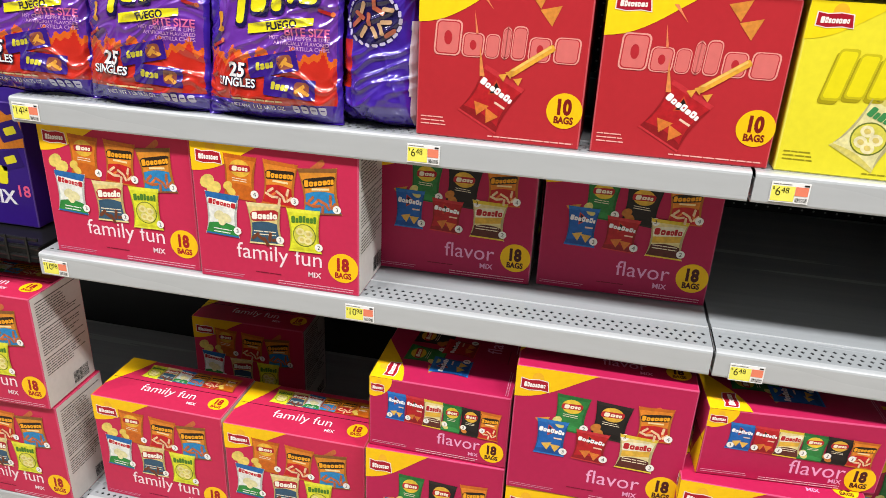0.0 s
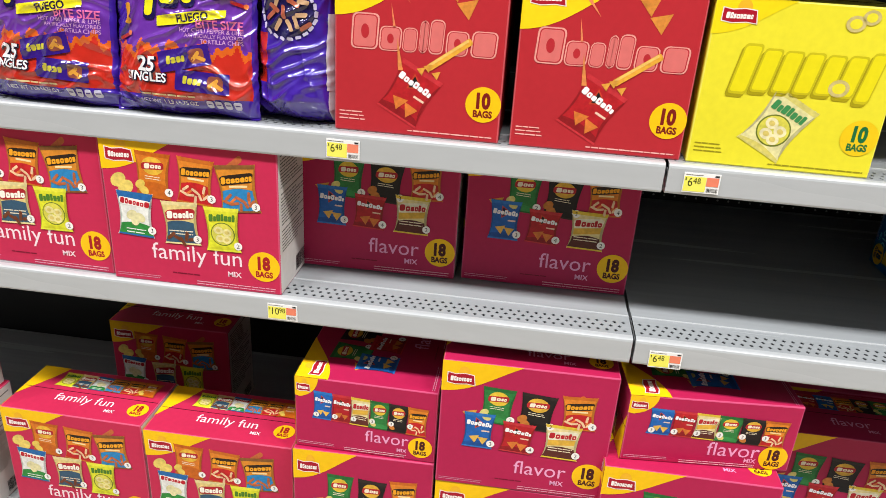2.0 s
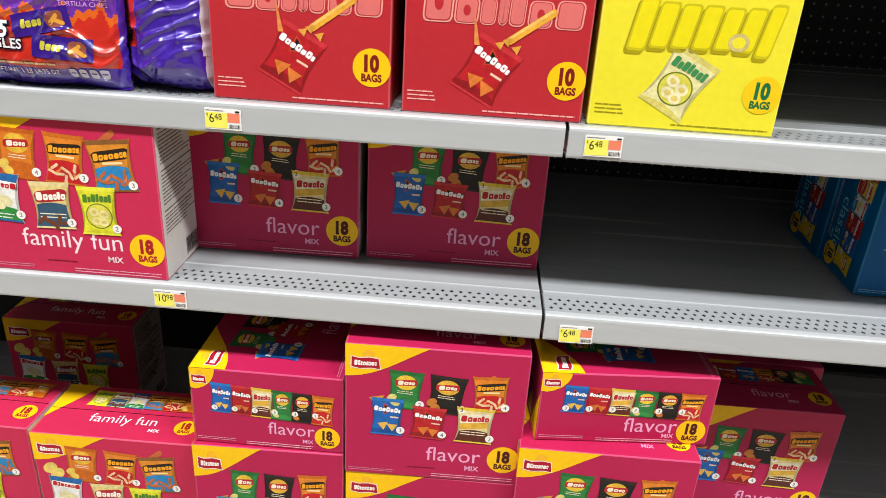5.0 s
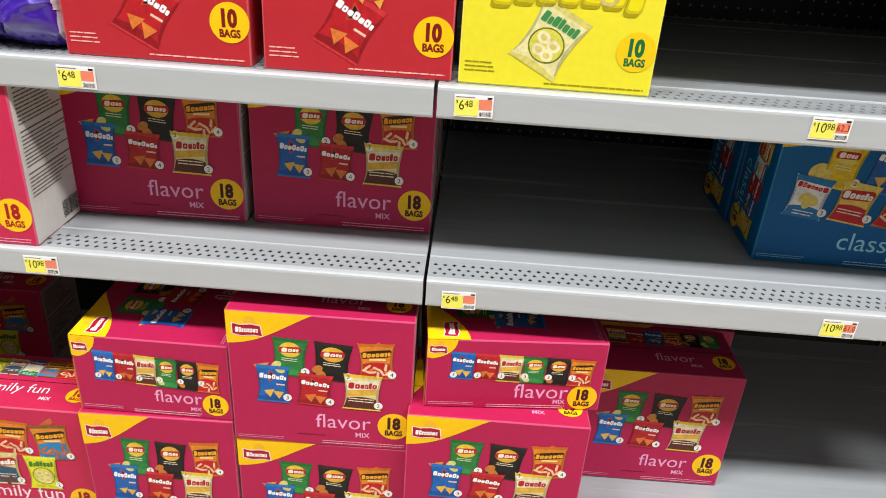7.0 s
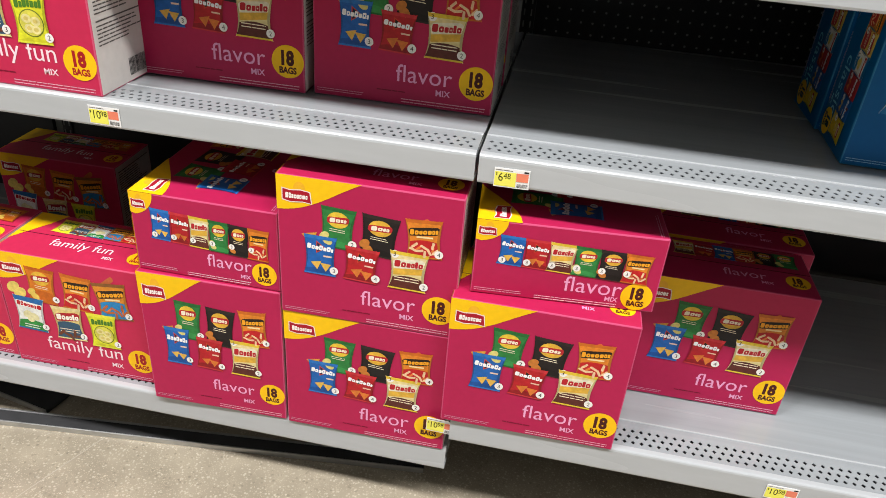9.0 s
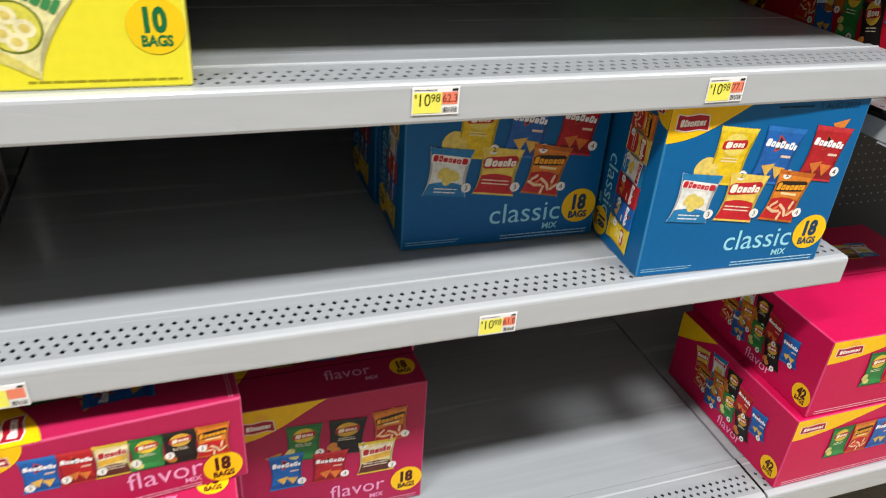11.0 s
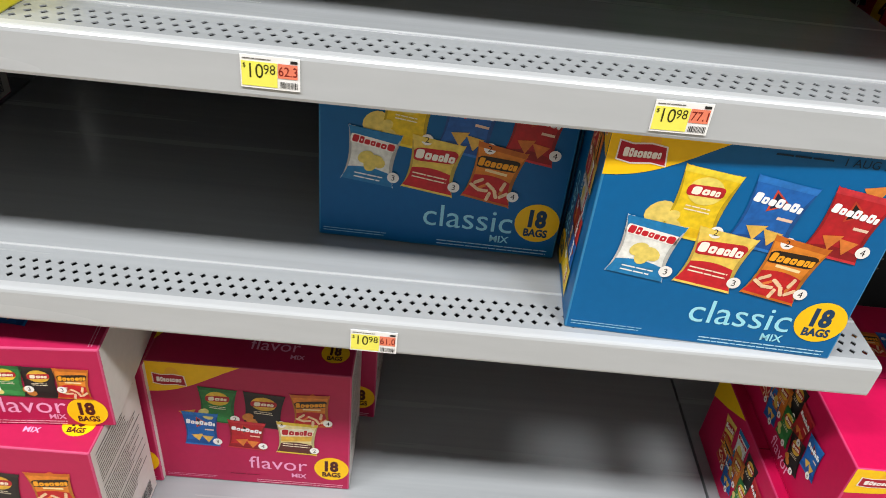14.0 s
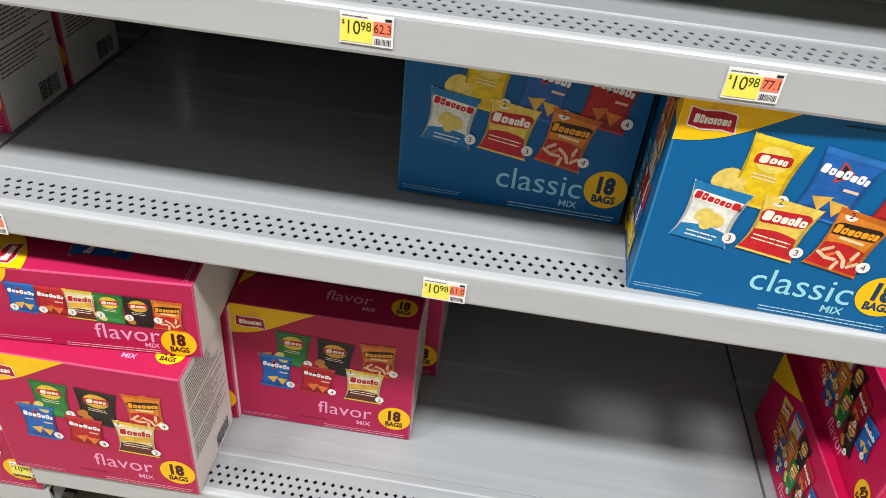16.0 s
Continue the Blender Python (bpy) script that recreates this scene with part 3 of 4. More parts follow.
# ---- shelving ----
def perforated(w, y0, rows, pitch, step, hw, hd, thick=0.0012):
    """A sheet strip with diamond holes in staggered rows; x 0..w, from y0 back."""
    v, f = [], []
    n = int(w / pitch)
    margin = (w - n * pitch) / 2

    def quad(*p):
        k = len(v)
        v.extend(p)
        f.append(tuple(range(k, k + len(p))))

    for r in range(rows):
        ya, yb = y0 + r * step, y0 + (r + 1) * step
        off = 0 if r % 2 == 0 else pitch / 2
        xs = [margin + off + i * pitch for i in range(n + (0 if off == 0 else -1))]
        quad((0, ya, 0), (xs[0], ya, 0), (xs[0], yb, 0), (0, yb, 0))
        for x in xs:
            cx, cy = x + pitch / 2, (ya + yb) / 2
            c = [(x, ya, 0), (x + pitch, ya, 0), (x + pitch, yb, 0), (x, yb, 0)]
            d = [(cx, cy - hd, 0), (cx + hw, cy, 0), (cx, cy + hd, 0), (cx - hw, cy, 0)]
            quad(c[0], c[1], d[0])
            quad(c[1], d[1], d[0])
            quad(c[1], c[2], d[1])
            quad(c[2], d[2], d[1])
            quad(c[2], c[3], d[2])
            quad(c[3], d[3], d[2])
            quad(c[3], c[0], d[3])
            quad(c[0], d[0], d[3])
            for i in range(4):
                a, b = d[i], d[(i + 1) % 4]
                quad(a, b, (b[0], b[1], -thick), (a[0], a[1], -thick))
        e = xs[-1] + pitch
        quad((e, ya, 0), (w, ya, 0), (w, yb, 0), (e, yb, 0))
    return v, f


def make_shelf(lip_h, depth, width, gap=0.0025):
    """One steel shelf, its top at z = 0, the front of its lip at y = 0, x from 0 to a bay."""
    root = empty("metal_shelf")
    x0, x1 = gap, width - gap
    # folded front lip: a rounded fold above, a return below
    prof = [(0.012, 0.0), (0.0045, -0.0004), (0.0022, -0.0013), (0.0008, -0.0028), (0.0, -0.006), (0.0, -lip_h + 0.004), (0.001, -lip_h + 0.001), (0.004, -lip_h), (0.03, -lip_h), (0.03, -lip_h + 0.002), (0.006, -lip_h + 0.002), (0.003, -0.006), (0.012, -0.0025)]
    bm = bmesh.new()
    ends = []
    for x in (x0, x1):
        ends.append([bm.verts.new((x, y, z)) for y, z in prof])
    for i in range(len(prof)):
        j = (i + 1) % len(prof)
        bm.faces.new((ends[0][i], ends[0][j], ends[1][j], ends[1][i]))
    bm.faces.new(ends[0])
    bm.faces.new(ends[1][::-1])
    bmesh.ops.recalc_face_normals(bm, faces=bm.faces)
    part("front_lip", bm, LIP, root)
    v, f = perforated(x1 - x0, 0.0165, 3, 0.0143, 0.0138, 0.0038, 0.0042)
    v = [(a + x0, b, c) for a, b, c in v]
    k = len(v)
    for ya, yb in ((0.012, 0.0165), (0.0165 + 3 * 0.0138, 0.092)):
        k = len(v)
        v += [(x0, ya, 0), (x1, ya, 0), (x1, yb, 0), (x0, yb, 0)]
        f.append((k, k + 1, k + 2, k + 3))
    k = len(v)
    v += [(x0, 0.092, 0), (x1, 0.092, 0), (x1, 0.0945, -0.0022), (x0, 0.0945, -0.0022)]
    f.append((k, k + 1, k + 2, k + 3))
    me = bpy.data.meshes.new("perforated_strip")
    me.from_pydata(v, [], f)
    part("perforated_strip", me, SHELF, root, "grey strip with three rows of diamond holes")
    bm = boxed(x0, x1, 0.0945, depth, -0.012, -0.0022)
    part("deck", bm, SHELF, root)
    part("fold_bead", boxed(x0, x1, 0.0745, 0.0785, -0.001, 0.0014, 0.0011), LIP, root)
    # near-black plate added below the strip, painted as the shade in its holes
    part("hollow", boxed(x0 + 0.004, x1 - 0.004, 0.008, 0.094, -0.016, -0.011), HOLE_SHADE, root)
    for x in (x0 + 0.001, x1 - 0.003):
        part("end_bracket", boxed(x, x + 0.002, 0.012, depth, -lip_h + 0.004, -0.0135), LIP, root)
    return root


LEVELS = {"b": (0.192, 0.773, 1.0625, 1.37), "c": (0.289, 0.773, 1.0625, 1.37), "d": (0.289, 0.986, 1.37), "a": (0.165,)}
for sec, zs in LEVELS.items():
    thin = thick_lip = None
    for i, z in enumerate(zs):
        m = pose(SECTIONS[sec], -0.02 if i == 0 and sec in "cd" else 0, z)
        if i == 0:
            thick_lip = make_shelf(0.052, BACK - 0.004, WIDTHS[sec])
            tagged(thick_lip, "light grey painted steel base shelf with perforated front strip", "shelf", "store shelves").matrix_world = m
        elif thin is None:
            thin = make_shelf(0.045, BACK - 0.004, WIDTHS[sec])
            tagged(thin, "light grey painted steel shelf with perforated front strip", "shelf", "store shelves").matrix_world = m
        else:
            copy_thing(thin, m)


def make_back():
    """Dark pegboard back of one bay on two slotted uprights."""
    root = empty("pegboard")
    part("back_panel", boxed(0.016, BAY - 0.046, BACK, BACK + 0.012, 0.0, 2.0), DARK, root)
    v, f = [], []
    for i in range(1, 46):
        for j in range(1, 60):
            cx, cz = 0.016 + i * 0.0254, 0.4 + j * 0.0254
            k = len(v)
            v += [(cx + 0.0028 * math.cos(a), BACK - 0.0006, cz + 0.0028 * math.sin(a)) for a in [q * math.pi / 3 for q in range(6)]]
            f.append(tuple(range(k, k + 6)))
    me = bpy.data.meshes.new("perforation")
    me.from_pydata(v, [], f)
    pg = part("perforation", me, PEG, root)
    pg["kind"] = "stuff"
    bm = bmesh.new()
    block(bm, -0.015, 0.015, BACK - 0.004, BACK + 0.03, 0, 2.0, 0.002)
    part("upright", bm, DARK, root)
    bm = bmesh.new()
    for j in range(60):
        block(bm, -0.009, -0.006, BACK - 0.0052, BACK - 0.0038, 0.25 + 0.0254 * j, 0.264 + 0.0254 * j)
        block(bm, 0.006, 0.009, BACK - 0.0052, BACK - 0.0038, 0.25 + 0.0254 * j, 0.264 + 0.0254 * j)
    part("slotting", bm, PEG, root)["kind"] = "stuff"
    return root


back = make_back()
tagged(back, "black pegboard back panel with slotted upright", "shelf back", "shelf backs")
back.matrix_world = pose(SECTIONS["b"], 0, 0)
for sec in "acd":
    copy_thing(back, pose(SECTIONS[sec], 0, 0))

# base frames under the bottom shelves
base = empty("steel_plinth")
part("base_rail", boxed(0.01, BAY - 0.04, 0.22, 0.25, 0.0, 0.1, 0.003), DARK, base)
part("base_foot", boxed(0.0, 0.03, 0.3, BACK, 0.0, 0.12, 0.003), DARK, base)
tagged(base, "dark steel base rail under the bottom shelf", "shelf base", "shelf bases")
base.matrix_world = pose(SECTIONS["b"], 0, 0)
copy_thing(base, pose(SECTIONS["c"], 0, 0))
copy_thing(base, pose(SECTIONS["d"], 0, 0))
copy_thing(base, pose(SECTIONS["a"], 0, 0))

# fallen kick plates on the floor
def make_kick(length, depth, m):
    root = empty("kick_plate", m)
    bm = bmesh.new()
    block(bm, 0, length, 0.0, depth, 0.0, 0.011, 0.002)
    part("plate", bm, KICK, root)
    part("front_edge", boxed(0, length, -0.0035, 0.0, 0.0, 0.013, 0.001), TRIMMETAL, root, "worn bright metal edge")
    part("ridge", boxed(0, length * 0.97, depth, depth + 0.005, 0.0, 0.012, 0.001), TRIMMETAL, root)
    return tagged(root, "loose charcoal kick plate lying askew on the floor", "kick plate", "kick plates")


make_kick(1.2, 0.03, pose(-1.25, -0.018, 0.0, 0, 0, 6.2))
make_kick(0.36, 0.07, pose(-1.235, 0.133, 0.0, 0, 0, -11))

# ---- snack cartons ----
BW, BD, BH = 0.291, 0.148, 0.253
family = make_box("family", BW, BD, BH)
flavor = make_box("flavor", BW, BD, BH)
classic = make_box("classic", 0.291, BD, BH)
tall = make_box("flavor", 0.257, BD, 0.283)
slim = make_box("flavor", 0.257, 0.13, 0.283)
tagged(slim, "magenta carton of eighteen snack bags, flavor mix", "snack box", "flavor boxes")
tagged(family, "pink-red carton of eighteen snack bags, family fun mix", "snack box", "family fun boxes")
tagged(flavor, "magenta carton of eighteen snack bags, flavor mix", "snack box", "flavor boxes")
tagged(classic, "blue carton of eighteen snack bags, classic mix", "snack box", "classic boxes")
tagged(tall, "tall magenta carton of eighteen snack bags, flavor mix", "snack box", "flavor boxes")
used = set()


def put(src, m, label=""):
    if src.name in used:
        ob = copy_thing(src, m)
    else:
        used.add(src.name)
        src.matrix_world = m
        ob = src
    if label:
        ob["label"] = label
    return ob


LIE = Matrix(((0, 0, -1, 0), (1, 0, 0, 0), (0, -1, 0, 0), (0, 0, 0, 1)))
M, T, D1, D2 = 0.773, 1.0625, 0.192, 0.289
# family boxes on the middle shelf
put(family, pose(-0.7255, 0.008, M, 0, 0, 0.3))
put(family, pose(-1.0235, 0.018, M, 0, 0, -0.6))
put(family, pose(-1.02, 0.18, M, 0, 0, 0.5))
put(family, pose(-0.723, 0.17, M, 0, 0, -0.5))
# flavor boxes set back on the middle shelf
put(flavor, pose(-0.452, 0.14, M, 0, 0, 0.8))
put(flavor, pose(-0.149, 0.152, M, 0, 0, 0.4))
put(flavor, pose(-0.45, 0.297, M))
put(flavor, pose(-0.148, 0.31, M))
# bottom shelf, first bay
put(family, pose(-1.02, 0.03, D1, 0, 0, -0.5))
put(family, pose(-0.72, 0.022, D1, 0, 0, 0.5))
put(family, pose(-0.997, 0.39, D1, 0, 0, 1), "pink-red family fun carton standing far back in shadow")
put(tall, pose(-0.433, -0.006, D1, 0, 0, 1.5))
put(flavor, pose(-0.154, -0.004, D1, 0, 0, 0.5))
put(flavor, pose(-0.155, -0.006, D1 + BH + 0.001, 0, 0, 1), "magenta flavor carton stacked on another")
put(flavor, pose(-0.305, 0.0 + BW / 2, D1 + 0.283 + BD + 0.001) @ LIE, "magenta flavor carton lying on its back on another")
put(flavor, pose(-0.15, 0.152, D1, 0, 0, 0.3))
# bottom shelf, second bay
put(flavor, pose(0.131, -0.026, D2, 0, 0, 0.5))
put(slim, pose(0.292, 0.02, D2 + BH + 0.131, 0, 0, 5) @ pose(0, 0.1285, 0) @ LIE, "magenta flavor carton lying on its back, askew on another")
put(flavor, pose(0.138, 0.13, D2, 0, 0, -0.5))
put(flavor, pose(0.428, 0.14, D2, 0, 0, 0.6))
put(flavor, pose(0.452, 0.297, D2, 0, 0, -0.5))
# classic boxes
put(classic, pose(0.671, 0.151, M, 0, 0, -1.5))
put(classic, pose(0.963, 0.013, M, 0, 0, -2.8))
put(classic, pose(0.668, 0.302, M, 0, 0, 0.5))
put(classic, pose(0.97, 0.175, M, 0, 0, -1))
# neighbouring stack on the low shelf at the other end
put(family, pose(-1.376, 0.0, 0.165, 0, 0, 0.5))
put(family, pose(-1.38, -0.01, 0.165 + BH + 0.001, 0, 0, 1.5))


# ---- large cartons in the neighbouring bay ----
def make_large_box(color, w, d, h):
    root = empty("large_snack_box")
    part("carton", carton_body(w, d, h, [ink(color), ink(color)], False), None, root)
    part("flap_seam", boxed(-w / 2 + 0.003, w / 2 - 0.003, d * 0.5 - 0.0006, d * 0.5 + 0.0006, h, h + 0.0007), ink("7A1030"), root)
    front = lambda x, y, n: (x - w / 2, -n, y)
    left = lambda x, y, n: (-w / 2 - n, d - x, y)
    upper = lambda x, y, n: (x - w / 2, y, h + n)

    def motif(nm, pr, where, parent=root, label="", base=0.0):
        return part(nm, pr.mesh(nm, where, 0.00012, base), None, parent, label)

    motif("side_flash", Print().poly([(0, h), (d * 0.0, h * 0.62), (d * 0.16, h * 0.78), (d * 0.34, h)], ink("F7C412"), 1), left)
    spots = [("corn_red", 0.26, 0.62), ("ridged_blue", 0.4, 0.72), ("potato_black", 0.53, 0.7), ("puff_red", 0.3, 0.42), ("corn_triangle_blue", 0.4, 0.34), ("potato_orange", 0.44, 0.52),
             ("potato_green", 0.55, 0.4), ("corn_triangle_red", 0.64, 0.62), ("potato_black", 0.68, 0.34), ("corn_triangle_blue", 0.78, 0.55)]
    for i, (bag, u, v) in enumerate(spots):
        pic = motif("side_bag_picture", bag_print(bag, d * u, h * v, d * 0.125, h * 0.34, 0.25 - 0.1 * (i % 4)), left, root, "", 1.37 * i)
        motif("side_count_spot", spot_print(d * (u + 0.03), h * (v - 0.15), d * 0.016, "4"), left, pic, "", 1.37 * i)
    motif("side_title", Print().word("flavor", d * 0.6, h * 0.13, ink("EFA9CE"), width=d * 0.2, layer=2), left)
    motif("side_badge", badge_print(d * 0.93, h * 0.2, h * 0.13, "42", "4A1A1A"), left, root, "yellow round badge")
    motif("corner_flash", Print().poly(flash_shape(w, h, 1.2), ink("F7C412"), 1), front)
    motif("emblem", emblem_print(w * 0.1, h * 0.86, w * 0.15, h * 0.13), front)
    for i, bag in enumerate(("potato_green", "puff_red", "corn_triangle_blue", "potato_black", "corn_cream")):
        motif("bag_picture", bag_print(bag, w * (0.3 + 0.13 * i), h * 0.55, w * 0.13, h * 0.46), front, root, "", 7 + 1.37 * i)
    motif("fine_print", Print().lines(w * 0.04, h * 0.07, w * 0.9, 2, 0.005, ink("E8C0CC"), 1, 81, 0.95), front)["kind"] = "stuff"
    for i, bag in enumerate(("potato_green", "puff_red", "corn_triangle_blue", "potato_black", "corn_cream", "ridged_blue")):
        motif("lid_bag_picture", bag_print(bag, w * (0.2 + 0.11 * i), d * 0.72, w * 0.12, d * 0.16, -0.1), upper, root, "", 1.37 * i)
    return root


large = make_large_box("C8124E", 0.38, 0.335, 0.16)
large_red = make_large_box("B8142E", 0.38, 0.335, 0.26)
tagged(large, "large magenta carton of mixed snack bags, stacked", "snack box", "large boxes")
tagged(large_red, "large deep red carton of mixed snack bags", "snack box", "large boxes")
put(large, pose(1.381, -0.006, D2, 0, 0, 0.5))
put(large, pose(1.397, -0.004, D2 + 0.161, 0, 0, -0.5))
put(large_red, pose(1.403, 0.03, 0.986, 0, 0, 0))
put(large_red, pose(1.423, 0.37, 0.986, 0, 0, 0))


# ---- single-flavour cartons of ten bags ----
def make_ten_box(kind, w, d, h):
    root = empty("snack_box")
    red = kind == "red"
    color = "B62B33" if red else "E8DC33"
    part("carton", carton_body(w, d, h, [ink(color), ink(color)], False), None, root)
    part("flap_seam", boxed(-w / 2 + 0.003, w / 2 - 0.003, d * 0.5 - 0.0006, d * 0.5 + 0.0006, h, h + 0.0007), ink("5A1018" if red else "8A8210"), root)
    front = lambda x, y, n: (x - w / 2, -n, y)

    def motif(nm, pr, parent=root, label=""):
        return part(nm, pr.mesh(nm, front), None, parent, label)

    if red:
        motif("corner_flash", Print().poly(flash_shape(w, h, 1.15), ink("F3D21A"), 1))
        motif("emblem", emblem_print(w * 0.14, h * 0.92, w * 0.2, h * 0.1), root, "red banner emblem")
        for k, (a, b) in enumerate((((0.36, 0.93), (0.44, 0.83)), ((0.36, 0.6), (0.33, 0.82)))):
            motif("spark_streak", Print().poly([(w * a[0] - 0.002, h * a[1]), (w * b[0], h * b[1]), (w * a[0] + 0.004, h * a[1])], ink("F0885A", "photo"), 2))
        for i, (c, wd, ht) in enumerate(((0.18, 0.16, 0.22), (0.33, 0.13, 0.15), (0.445, 0.085, 0.15), (0.525, 0.05, 0.2), (0.6, 0.085, 0.21), (0.72, 0.13, 0.15), (0.875, 0.15, 0.16))):
            slab = Print()
            y = h * (0.535 + ht / 2)
            slab.poly(rounded(w * c, y, w * wd, h * ht, w * 0.03, 0.06), ink("E39C92"), 2)
            slab.poly(rounded(w * c, y, w * wd * 0.88, h * ht * 0.92, w * 0.026, 0.06), ink("B62B33"), 3)
            slab.poly(rounded(w * c, y, w * wd * 0.8, h * ht * 0.86, w * 0.022, 0.06), ink("D8706C"), 4)
            if i in (0, 1, 5):
                slab.poly(circle(w * c, y, w * wd * 0.15, h * ht * 0.2), ink("B62B33"), 5)
            motif("wordmark_slab", slab)
        motif("chip_stick_picture", Print().poly(rounded(w * 0.68, h * 0.54, w * 0.3, w * 0.04, w * 0.012, 0, 0.62), ink("E8A83A", "photo"), 6).poly(rounded(w * 0.675, h * 0.55, w * 0.27, w * 0.014, w * 0.005, 0, 0.62), ink("F0C468", "photo"), 7))
        motif("chip_stick_picture", Print().poly([(w * 0.38, h * 0.42), (w * 0.41, h * 0.42), (w * 0.37, h * 0.62)], ink("E08A4A", "photo"), 6))
        for c in ((0.7, 0.93), (0.77, 0.83)):
            pc = Print()
            chips(pc, [(w * c[0], h * c[1])], ink("D88A3A", "photo"), "triangle", w * 0.07, 2)
            motif("chip_picture", pc)
        pic = motif("bag_picture", bag_print("corn_triangle_red", w * 0.455, h * 0.275, w * 0.28, h * 0.36, -0.5))
        for k, (u, v) in enumerate(((0.52, 0.43), (0.56, 0.45), (0.61, 0.41))):
            pc = Print()
            chips(pc, [(w * u, h * v)], ink("E2A040", "photo"), "triangle", w * 0.03, 7 + 0.3 * k)
            motif("open_bag_chip", pc, pic)
        motif("count_badge", badge_print(w * 0.895, h * 0.245, w * 0.105, "10", "7A1A18"), root, "yellow round badge")
        pale = "F0B0A8"
    else:
        motif("corner_flash", Print().poly(flash_shape(w, h, 0.9), ink("F0D818"), 1))
        motif("emblem", emblem_print(w * 0.13, h * 0.9, w * 0.19, h * 0.1), root, "red banner emblem")
        for i, (c, wd, ht) in enumerate(((0.22, 0.1, 0.3), (0.33, 0.1, 0.26), (0.44, 0.1, 0.25), (0.55, 0.1, 0.25), (0.66, 0.1, 0.24), (0.77, 0.1, 0.25), (0.87, 0.08, 0.3))):
            slab = Print()
            y = h * 0.6
            slab.poly(rounded(w * c - w * 0.012, y - h * 0.02, w * wd, h * ht, w * 0.02, 0.18), ink("A89A14"), 2)
            slab.poly(rounded(w * c, y, w * wd, h * ht, w * 0.02, 0.18), ink("C9BB1C"), 3)
            slab.poly(rounded(w * c, y, w * wd * 0.82, h * ht * 0.9, w * 0.016, 0.18), ink("E6D81A"), 4)
            motif("wordmark_slab", slab)
        for c in ((0.72, 0.9, 0.05), (0.79, 0.94, 0.045), (0.72, 0.53, 0.055)):
            ring = Print()
            for a, hue, l in ((1.0, "CDBB78", 5), (0.62, color, 6)):
                ring.poly(circle(w * c[0], h * c[1], w * c[2] * a, w * c[2] * a * 0.85), ink(hue, "photo" if l == 5 else "board"), l)
            motif("ring_picture", ring)
        motif("bag_picture", bag_print("onion_pale", w * 0.455, h * 0.28, w * 0.28, h * 0.38, -0.5))
        motif("count_badge", badge_print(w * 0.895, h * 0.245, w * 0.1, "10", "1C6A3C", "BAGS", "EFC81A"), root, "amber round badge")
        pale = "9A8F1A"
    fine = Print().lines(w * 0.03, h * 0.13, w * 0.2, 3, 0.0055, ink(pale), 1, 41, 0.7).lines(w * 0.45, h * 0.035, w * 0.97, 1, 0.006, ink(pale), 1, 42, 0.97)
    motif("fine_print", fine)["kind"] = "stuff"
    return root


BAGS["onion_pale"] = ("E6DEA0", "D8CC70", "D9CC68", 0.06, (None, None), "3E8A4E", 7, "EFE4B4", "ring")
red_box = make_ten_box("red", 0.247, 0.15, 0.228)
yellow_box = make_ten_box("yellow", 0.25, 0.15, 0.228)
tagged(red_box, "red carton of ten tortilla chip bags with yellow corner", "snack box", "red ten-bag boxes")
tagged(yellow_box, "bright yellow carton of ten onion ring snack bags", "snack box")
put(red_box, pose(-0.3685, 0.02, T, 0, 0, -0.4))
put(red_box, pose(-0.105, 0.02, T, 0, 0, 0.4))
put(red_box, pose(-0.37, 0.178, T))
put(red_box, pose(-0.11, 0.18, T))
put(yellow_box, pose(0.152, 0.018, T, 0, 0, -0.8))


# ---- green carton far back on the upper shelf ----
def make_green_box(w, d, h):
    root = empty("snack_box")
    part("carton", carton_body(w, d, h, [ink("3C9040"), ink("3C9040")], False), None, root)
    part("flap_seam", boxed(-w / 2 + 0.003, w / 2 - 0.003, d * 0.5 - 0.0006, d * 0.5 + 0.0006, h, h + 0.0007), ink("1C4A20"), root)
    front = lambda x, y, n: (x - w / 2, -n, y)
    t = Print().word("baked & popped", w * 0.52, h * 0.24, ink("CFE0B8"), width=w * 0.62, layer=2)
    title = part("title_lettering", t.mesh("title_lettering", front), None, root)
    part("mix_lettering", Print().word("MIX", w * 0.78, h * 0.165, ink("CFE0B8"), width=w * 0.08, bold=0.02).mesh("mix_lettering", front), None, title)
    part("count_badge", badge_print(w * 0.91, h * 0.25, w * 0.08, "18", "4A2A10").mesh("count_badge", front), None, root, "yellow round badge")
    for u, bag in ((0.3, "potato_green"), (0.52, "puff_red"), (0.74, "potato_yellow")):
        part("bag_picture", bag_print(bag, w * u, h * 0.6, w * 0.2, h * 0.42).mesh("bag_picture", front), None, root)
    fine = Print().lines(w * 0.02, h * 0.09, w * 0.3, 2, 0.004, ink("B8D0A8"), 1, 51).lines(w * 0.4, h * 0.045, w * 0.97, 1, 0.006, ink("D8E8C8"), 1, 52, 0.97)
    part("fine_print", fine.mesh("fine_print", front), None, root)["kind"] = "stuff"
    return root


green = make_green_box(0.305, BD, 0.26)
tagged(green, "dark green carton of baked and popped snack bags", "snack box")
put(green, pose(1.04, 0.41, T))


